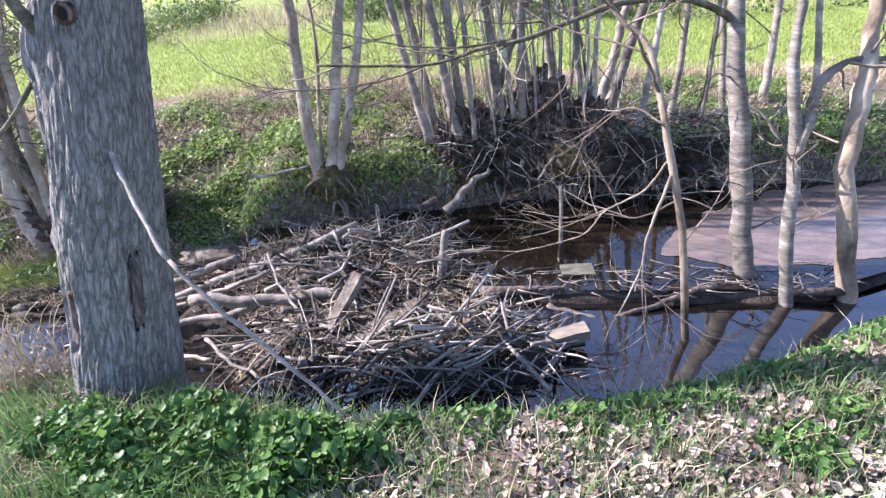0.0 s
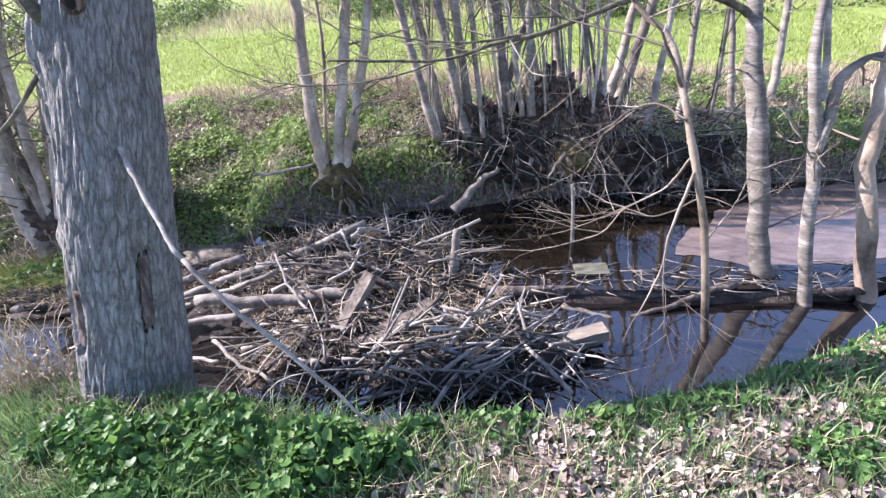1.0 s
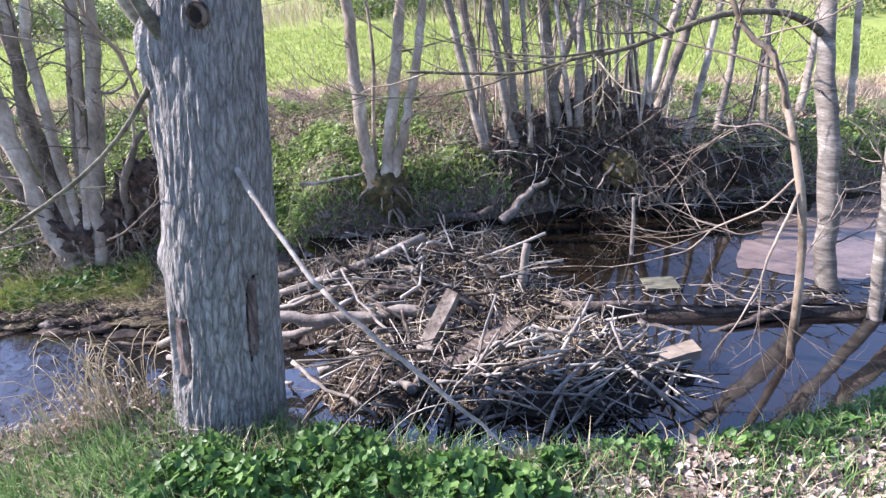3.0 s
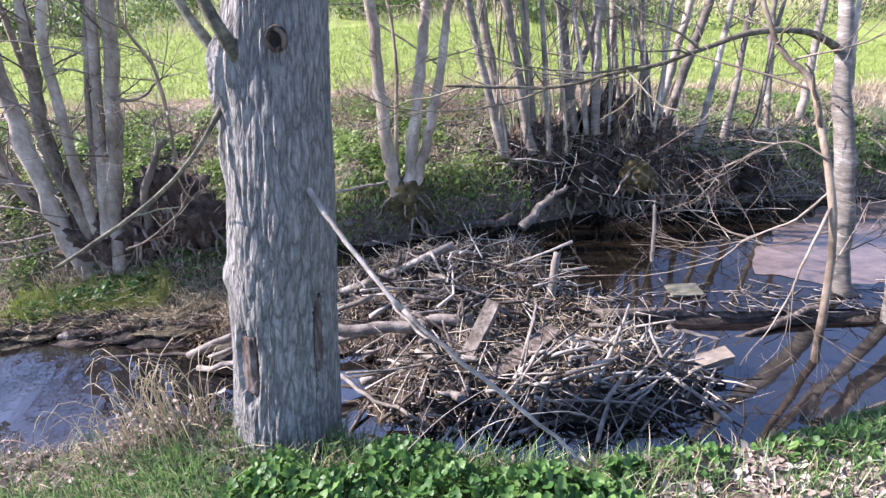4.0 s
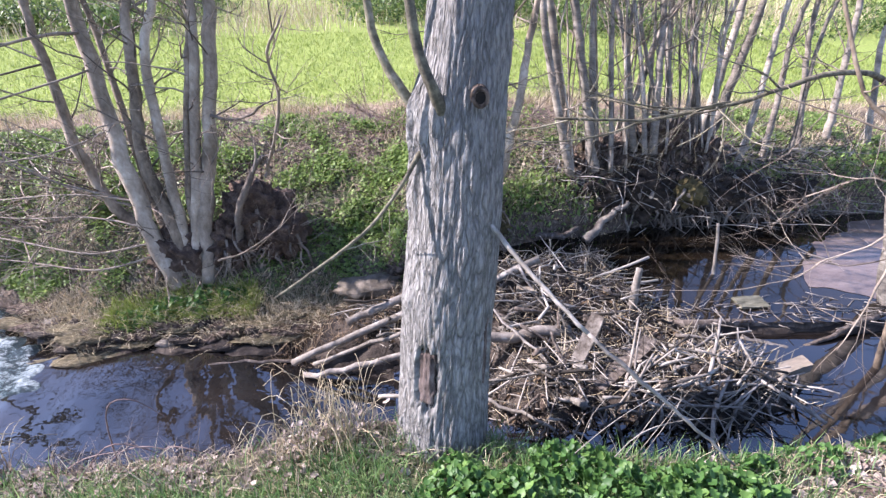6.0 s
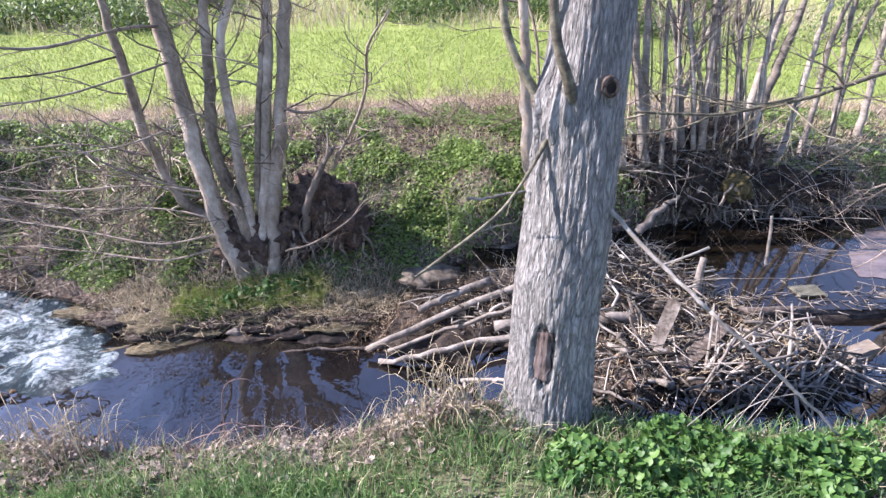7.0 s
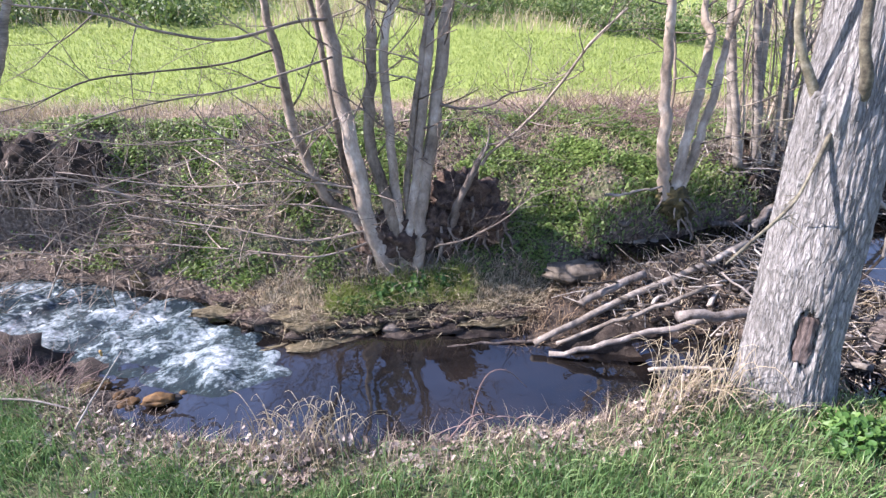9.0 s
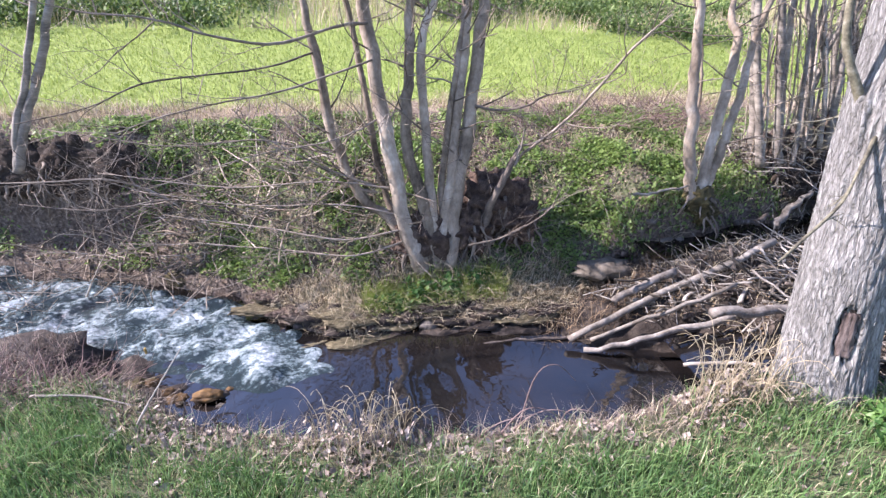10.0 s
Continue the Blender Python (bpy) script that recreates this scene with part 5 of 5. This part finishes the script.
for x, y, r, h, c in ((0.05, 2.05, 0.20, 0.12, 100), (0.62, 2.05, 0.2, 0.09, 120), (0.95, 2.10, 0.22, 0.10, 150), (1.28, 2.16, 0.2, 0.09, 130), (1.62, 1.72, 0.2, 0.11, 170), (1.75, 2.30, 0.2, 0.10, 120), (2.15, 2.42, 0.24, 0.11, 140), (2.6, 2.62, 0.26, 0.12, 150), (2.0, 1.95, 0.2, 0.08, 90), (2.6, 2.1, 0.3, 0.08, 110), (3.1, 2.8, 0.3, 0.12, 150)):
    herb(x, y, r, h * 0.8, c, "low clump of small green leaves among litter", 0.022)
for x, y, r, h, c in ((-5.45, 5.12, 0.2, 0.12, 260), (-5.1, 5.18, 0.24, 0.16, 360), (-4.75, 5.2, 0.22, 0.17, 320), (-4.4, 5.22, 0.16, 0.15, 200)):
    herb(x, y, r, h, c, "bright green herbs at the foot of the alder", 0.03)
bag = Bag()
blades(bag, scatter(4600, (-5.75, -4.1, 4.95, 5.42), lambda x, y: 1.0 - abs(y - 5.17) * 4), 0.06, 0.2, 0.005, 0.9)
tagged(part("fresh_grass", bag, M_MEADOW), "bright fresh grass at the foot of the alder", "grass", kind="stuff")


def far_herb(x, y):
    yf = lerp(x, FAR_X, FAR_Y)
    if y < yf + lerp(x, (-7, -6.4, -3.4, -2.8), (0.1, 0.6, 0.6, 0.08)) or y > 8.2:
        return 0
    base = lerp(x, (-10, -7, -4.6, -3.8, -2.8, -1.0, 0, 2, 5), (0.5, 0.85, 0.8, 0.8, 1.0, 0.8, 0.12, 0.10, 0.5))
    return base * min(1.0, 0.06 + max(0, wave(x, y, 1.5, 1.5) * 2.2 + 0.6 * wave(x, y, 4.0, 3.5) + 0.25))


bag = Bag()
small_leaves(bag, scatter(60000, (-11, 5.5, 4.7, 8.2), far_herb), 0.010, 0.030, 0.09)
tagged(part("bank_herbs", bag, M_BUSH), "low green herbs covering the far bank", "plants", kind="stuff")


def far_litter(x, y):
    yf = lerp(x, FAR_X, FAR_Y)
    if y < yf - 0.05 or y > 8.0:
        return 0
    return (0.25 + max(0, 0.3 - wave(x, y, 1.5, 1.5) * 1.6)) * lerp(x, (-8.6, -7.8, -0.6, 0.0, 2.8, 3.4), (0.12, 1, 1, 0.2, 0.2, 1))


bag = Bag()
leaves(bag, scatter(6500, (-11, 5.5, 4.7, 8.0), far_litter), 0.012, 0.034, 0.4)
tagged(part("leaf_litter", bag, M_BROWN), "brown dead leaves lying on the far bank", "leaves", kind="stuff")
bag = Bag()
blades(bag, scatter(4500, (-11, 6, 4.8, 8.0), lambda x, y: far_litter(x, y) * 0.9), 0.05, 0.22, 0.003, 1.5)
tagged(part("dead_grass", bag, M_STRAW), "bent dead grass and stalks on the far bank", "grass", kind="stuff")
bag = Bag()
blades(bag, scatter(9000, (-13, 8, 7.4, 9.2), lambda x, y: lerp(y, (7.6, 8.1, 8.5, 8.9), (0.03, 0.5, 0.9, 0.1)) * (0.5 + wave(x, y, 1.2, 7.0))), 0.06, 0.22, 0.004, 1.3)
tagged(part("dry_grass_strip", bag, M_STRAW), "strip of matted dry straw-coloured grass at the meadow edge", "grass", kind="stuff")
bag = Bag()
blades(bag, scatter(60000, (-18, 10, 8.4, 14.6), lambda x, y: lerp(y, (8.4, 9.2), (0.3, 1))), 0.03, 0.085, 0.007, 1.1)
tagged(part("meadow_grass", bag, M_MEADOW), "bright green sunlit meadow grass", "grass", kind="stuff")
bag = Bag()
pts = []
for k in range(420):
    cx, cy = rng.uniform(-26, 16), rng.uniform(14.6, 19.5)
    if wave(cx, cy, 0.35, 5.0) + 0.25 * wave(cx, cy, 1.1, 2.0) < -0.02:
        continue
    q = rng.normal(0, 1, (260, 3)) * np.array((0.5, 0.4, 0.20)) * rng.uniform(0.7, 1.5)
    gz = float(lie(cx, cy))
    q = q + np.array((cx, cy, gz + 0.2))
    q[:, 2] = np.maximum(q[:, 2], gz)
    pts.append(q)
small_leaves(bag, np.concatenate(pts), 0.025, 0.06, 0.08, 0.7)
tagged(part("hedge_shrubs", bag, M_HEDGE), "low leafy green shrubs beyond the meadow", "shrubs", kind="stuff")
bag = Bag()
blades(bag, scatter(9000, (-26, 16, 14.6, 21), lambda x, y: 0.15 + max(0, -wave(x, y, 0.35, 5.0))), 0.2, 0.55, 0.008, 0.9)
tagged(part("rough_grass", bag, M_STRAW), "rough dry grass between the shrubs", "grass", kind="stuff")


def tangle(name, label, count, region, lift, lo, hi, material, droop=0.05, r=0.006, cat="brushwood"):
    bag = Bag()
    for _ in range(count):
        x, y = rng.uniform(region[0], region[1]), rng.uniform(region[2], region[3])
        z = float(lie(x, y)) + lift
        w = rng.normal(0, 1, 3)
        w[2] = abs(w[2]) * 0.5
        grow(bag, (x, y, z), w, rng.uniform(lo, hi), r * rng.uniform(0.5, 1.3), 1, droop, 0.7, 2, 4)
    return tagged(part(name, bag, material), label, cat, kind="stuff")


tangle("brushwood", "tangled bare brambles hanging over the bank", 190, (-11.5, -7.2, 6.7, 7.5), 0, 0.4, 1.1, M_TWIG, 0.10, 0.008)
tangle("brushwood", "dry twigs strewn over the far bank", 180, (-6.8, -2.2, 5.6, 7.4), 0, 0.3, 0.8, M_TWIG, 0.09, 0.005)
tangle("hanging_roots", "dark roots and dead twigs hanging from the undercut bank", 420, (-0.6, 3.4, 5.75, 6.5), 0.1, 0.3, 0.9, M_STICK, 0.18, 0.007)
tangle("brushwood", "reddish bare shrub behind the stems", 160, (-2.8, -0.2, 7.0, 7.9), 0, 0.5, 1.2, M_BRAMBLE, 0.0, 0.005)
tangle("brushwood", "brown dead brush on the near bank", 200, (-9.6, -7.9, 4.2, 4.9), 0, 0.2, 0.5, M_BRAMBLE, 0.05)
tangle("brushwood", "dead stalks and twigs over the muddy near edge", 150, (-8.7, -6.7, 3.9, 4.6), 0.0, 0.15, 0.4, M_TWIG, 0.10, 0.004)
tangle("brushwood", "thin branches trailing over the pond", 34, (1.6, 4.4, 5.7, 6.2), 0.2, 0.4, 1.0, M_STICK, 0.12)

tangle("brushwood", "fine grey twigs hanging over the rapids", 240, (-10.8, -5.8, 6.2, 7.1), 0.12, 0.5, 1.3, M_ALDER, 0.08, 0.010)
tangle("brushwood", "fine twigs round the foot of the alder", 90, (-6.0, -3.6, 5.5, 6.3), 0.05, 0.3, 0.9, M_TWIG, 0.03, 0.006)

# dry reeds by the trunk and along the near water's edge
for x, y, c, tall, label in ((-3.0, 2.72, 70, 0.66, "tuft of dry curled reed stalks beside the trunk"), (-3.22, 2.68, 45, 0.6, "tuft of dry curled reed stalks beside the trunk"), (-5.75, 3.05, 45, 0.55, "tuft of dry grass stalks at the water's edge"), (-6.1, 3.15, 45, 0.5, "tuft of dry grass stalks at the water's edge")):
    tuft = thing("dry_reed_tuft", label, "reeds", group="dry reeds")
    bag = Bag()
    for _ in range(c):
        a, r = rng.uniform(0, 2 * math.pi), 0.22 * math.sqrt(rng.random())
        bx, by = x + r * math.cos(a), y + r * math.sin(a)
        g = float(lie(bx, by))
        h = rng.uniform(0.3, 1.0) * tall
        e = rng.normal(0, 0.09, 2)
        tube(bag, curve_points([(bx, by, g - 0.02), (bx + e[0] * 0.5, by + e[1] * 0.5, g + h * 0.7), (bx + e[0] * 1.3, by + e[1] * 1.3, g + h), (bx + e[0] * 2.0, by + e[1] * 2.0, g + h * 0.82)], 7), (0.003, 0.002), 3, 0, False)
    tagged(part("stalk_growth", bag, M_STRAW, tuft), kind="stuff")
    bag = Bag()
    q = np.column_stack([x + rng.normal(0, 0.13, 50), y + rng.normal(0, 0.08, 50), np.zeros(50)])
    q[:, 2] = lie(q[:, 0], q[:, 1]) + rng.uniform(0, 0.25, 50)
    leaves(bag, q, 0.012, 0.03, 0.8)
    tagged(part("dead_foliage", bag, M_LITTER, tuft), kind="stuff")


def arc(name, label, pts, r, material, cat, group=""):
    bag = Bag()
    tube(bag, curve_points(pts, 14), (r, r * 0.8, r * 0.4), 6, 0.04)
    return tagged(part(name, bag, material), label, cat, group)


arc("pale_stick", "pale bare stick leaning out of the grass", [(-7.74, 3.60, -1.05), (-7.6, 3.70, -0.83), (-7.31, 3.9, -0.43)], 0.010, M_POLE, "stick")
arc("grey_stick", "grey stick lying on the bank", [(-8.62, 4.10, -0.93), (-8.15, 3.99, -0.90), (-7.75, 3.85, -0.94)], 0.012, M_LOG, "stick")
arc("grey_stick", "curved pale stick lying in the grass", [(-8.35, 3.5, -0.96), (-8.06, 3.55, -0.90), (-7.78, 3.5, -0.95)], 0.012, M_POLE, "stick")
for pts in ([(-4.83, 2.95, -0.95), (-4.62, 2.95, -0.70), (-4.35, 2.95, -0.69), (-4.01, 2.92, -0.95)], [(-4.95, 2.9, -0.92), (-4.68, 2.95, -0.62), (-4.4, 2.95, -0.72), (-4.2, 2.9, -0.95)], [(-4.7, 2.98, -0.95), (-4.62, 2.98, -0.33), (-4.45, 3.0, -0.24), (-4.25, 3.0, -0.44)], [(-5.2, 2.9, -0.95), (-4.9, 2.95, -0.74), (-4.6, 2.95, -0.68)], [(-4.4, 2.9, -0.9), (-4.3, 2.95, -0.7), (-4.1, 2.92, -0.72), (-3.95, 2.9, -0.85)]):
    arc("bramble_cane", "arching reddish bramble cane at the water's edge", pts, 0.006, M_BRAMBLE, "bramble", "bramble canes")
for pts in ([(-1.66, 2.15, -0.38), (-1.35, 2.15, 0.0), (-1.03, 2.2, 0.18)], [(-1.34, 2.12, -0.35), (-1.1, 2.15, -0.08), (-0.69, 2.18, -0.06), (-0.45, 2.2, -0.18)], [(-1.22, 2.15, -0.38), (-1.05, 2.18, 0.0), (-0.91, 2.2, 0.22)], [(-1.15, 2.15, -0.38), (-0.95, 2.18, 0.0), (-0.80, 2.2, 0.27)], [(-1.1, 2.15, -0.38), (-0.9, 2.2, 0.0), (-0.85, 2.25, 0.14)], [(-1.5, 2.2, -0.38), (-1.42, 2.25, -0.05), (-1.28, 2.3, 0.12)]):
    arc("dead_stalk", "pale dead grass stalk arching beside the trunk", pts, 0.0032, M_POLE, "stalk", "dead stalks")


M_ROCK = surface("tan_rock", [(0.035, 0.028, 0.018), (0.10, 0.082, 0.056), (0.19, 0.162, 0.12)], 9.0, 0.8, 0.7, vary=0.1)
M_STAIN = surface("iron_stained_stone", [(0.03, 0.02, 0.01), (0.11, 0.062, 0.02), (0.22, 0.13, 0.045)], 7.0, 0.8, 0.7, vary=0.2)
M_PEG = surface("yellow_wood", [(0.30, 0.19, 0.04), (0.42, 0.28, 0.07), (0.5, 0.36, 0.12)], 9.0, 0.7, 0.3)


# stones and clods
def stone(name, label, c, size, material, group="stream stones"):
    bag = Bag()
    lump(bag, c, size, 0.42, c[0] * 1.7 + c[1], 12, 16, 2.6)
    return tagged(part(name, bag, material), label, "stone", group)


stone("rock", "flat brown rock beside the dam", (-2.80, 5.12, -0.80), (0.36, 0.2, 0.10), M_ROCK)
stone("mossy_rock", "moss-covered rock at the rapids' edge", (-7.9, 6.72, -1.45), (0.42, 0.25, 0.22), M_MOSS)
stone("mossy_rock", "moss-covered rock at the rapids' edge", (-7.35, 6.45, -1.42), (0.25, 0.2, 0.16), M_MOSS)
stone("rock", "orange-stained stone at the near waterline", (-7.34, 4.30, -1.34), (0.13, 0.08, 0.04), M_STAIN)
stone("earth_bank", "dark overhanging clod of earth above the rapids", (-9.25, 5.0, -1.36), (0.72, 0.55, 0.24), M_MUD)
stone("earth_bank", "dark wet earth shelf jutting into the rapids", (-8.2, 4.95, -1.56), (0.46, 0.30, 0.15), M_MUD)
stone("mossy_rock", "small mossy stone on the earth shelf", (-8.05, 4.66, -1.47), (0.16, 0.12, 0.09), M_MOSS)
stone("rock", "orange-stained flat stone at the near waterline", (-7.62, 4.36, -1.40), (0.11, 0.07, 0.035), M_STAIN)
stone("earth_bank", "low wet mud edge strewn with stones", (-7.95, 4.45, -1.43), (0.45, 0.18, 0.05), M_MUD)
for k in range(16):
    x = rng.uniform(-8.3, -6.9)
    d = rng.uniform(0.02, 0.05)
    stone("stone", "small wet stone on the muddy near edge", (x, 4.42 + 0.25 * (-7.6 - x) + rng.normal(0, 0.07), -1.39), (d * 1.4, d, d * 0.7), (M_STONE, M_STUMP, M_STAIN)[k % 3])
log("marker_peg", "small yellow wooden peg standing in the earth shelf", (-8.10, 5.10, -1.55), (-8.10, 5.10, -1.31), 0.012, 0.012, M_PEG, 0.004, 6, "marker pegs")
for k in range(70):
    x = rng.uniform(-6.9, -3.3)
    y = lerp(x, FAR_X, FAR_Y) + rng.uniform(-0.16, 0.30)
    s = rng.uniform(0.025, 0.09)
    stone("stone", "mud-caked stone on the stream's edge", (x, y, float(lie(x, y)) + s * 0.2), (s * 1.4, s, s * 0.7), (M_STONE, M_STUMP, M_MUD, M_STUMP)[int(rng.integers(4))])
for k in range(12):
    x = rng.uniform(-2.6, -1.0)
    y = lerp(x, FAR_X, FAR_Y) + rng.uniform(-0.12, 0.15)
    s = rng.uniform(0.03, 0.08)
    stone("stone", "grey stone at the pond's edge", (x, y, float(lie(x, y)) + s * 0.2), (s * 1.3, s, s * 0.7), (M_STONE, M_STUMP)[int(rng.integers(2))])
bag = Bag()
n = 3600
x, y = rng.uniform(-3.5, 1.0, n), rng.uniform(2.55, 4.95, n)
mz = mound(x, y)
ok = mz > -0.95
q = np.column_stack([x, y, np.maximum(lie(x, y), mz) + 0.01])[ok]
leaves(bag, q[::2], 0.010, 0.030, 0.6)
tagged(part("dam_litter", bag, M_RUST), "brown dead leaves caught among the dam sticks", "leaves", kind="stuff")
bag = Bag()
blades(bag, q[1::2], 0.05, 0.2, 0.004, 2.4)
tagged(part("dam_straw", bag, M_STRAW), "dead grass and straw woven into the dam", "grass", kind="stuff")
bag = Bag()
n = 900
x = rng.uniform(-3.9, -2.2, n)
y = rng.uniform(4.3, 5.1, n)
q = np.column_stack([x, y, np.maximum(lie(x, y), np.array([float(mound(a, b)) for a, b in zip(x, y)]))])
blades(bag, q, 0.05, 0.2, 0.004, 2.0)
tagged(part("rusty_litter", bag, M_RUST), "rust-brown dead reed litter on the dam flank", "litter", kind="stuff")
bag = Bag()
blades(bag, scatter(4600, (-6.9, -3.2, 4.7, 5.7), lambda x, y: lerp(y - lerp(x, FAR_X, FAR_Y), (-0.05, 0.05, 0.6, 0.8), (0, 1, 0.8, 0))), 0.05, 0.2, 0.004, 2.2)
tagged(part("shelf_straw", bag, M_STRAW), "flattened tan dead grass on the muddy shelf", "grass", kind="stuff")
tangle("brushwood", "dry brown stalks matted over the earth clod", 130, (-9.7, -8.4, 4.2, 4.9), 0.10, 0.15, 0.45, M_BRAMBLE, 0.12, 0.004)
bag = Bag()
small_leaves(bag, scatter(4200, (-2.5, 5.5, 5.3, 6.6), lambda x, y: lerp(y - lerp(x, FAR_X, FAR_Y), (-0.03, 0.02, 0.3, 0.45), (0, 1, 0.8, 0)) * lerp(x, (-2.5, -0.3, 0.3, 3), (1.0, 0.9, 0.35, 0.4))), 0.010, 0.028, 0.14, 0.9)
tagged(part("edge_herbs", bag, M_BUSH), "dark green herbs hanging over the pond's edge", "plants", kind="stuff")
bag = Bag()
blades(bag, scatter(2500, (-2.5, 5.5, 5.3, 6.6), lambda x, y: lerp(y - lerp(x, FAR_X, FAR_Y), (-0.03, 0.02, 0.25, 0.4), (0, 1, 0.8, 0))), 0.06, 0.22, 0.0035, 1.8)
tagged(part("edge_straw", bag, M_STRAW), "dead grass hanging over the pond's edge", "grass", kind="stuff")
for k in range(38):
    x = rng.uniform(-6.9, -3.5)
    y = lerp(x, FAR_X, FAR_Y) + rng.uniform(-0.06, 0.30)
    stone("weed_mat", "matted yellow-brown weed and moss on the mud shelf", (x, y, float(lie(x, y)) + 0.02), (rng.uniform(0.16, 0.42), rng.uniform(0.07, 0.17), rng.uniform(0.025, 0.06)), (M_MAT, M_STUMP, M_MAT, M_MUD)[k % 4], "weed mats")
bag = Bag()
n = 420
x = rng.uniform(-9.8, -8.7, n)
y = rng.uniform(4.6, 5.2, n)
blades(bag, np.column_stack([x, y, np.full(n, -1.17) + rng.normal(0, 0.03, n)]), 0.04, 0.2, 0.003, 1.8)
tagged(part("clod_straw", bag, M_TWIG), "brown dry grass matted over the earth clod", "grass", kind="stuff")

# the near bank goes on behind the path
bag = Bag()
blades(bag, scatter(22000, (-10.5, 4.5, -3.0, 0.75), lambda x, y: 0.8 * grass_near(x, y) * lerp(y, (-3.0, 0.0), (0.1, 1.0))), 0.04, 0.19, 0.005, 0.9)
tagged(part("near_grass", bag, M_GRASS), "short fresh green grass farther up the near bank", "grass", kind="stuff")
bag = Bag()
leaves(bag, scatter(3500, (-3.0, 5.0, -3.0, 0.65), lambda x, y: 0.7 * litter_near(x, y) * lerp(y, (-3.0, 0.0), (0.1, 1.0))), 0.012, 0.042, 0.55)
tagged(part("leaf_litter", bag, M_LITTER), "pale curled dead leaves farther up the near bank", "leaves", kind="stuff")
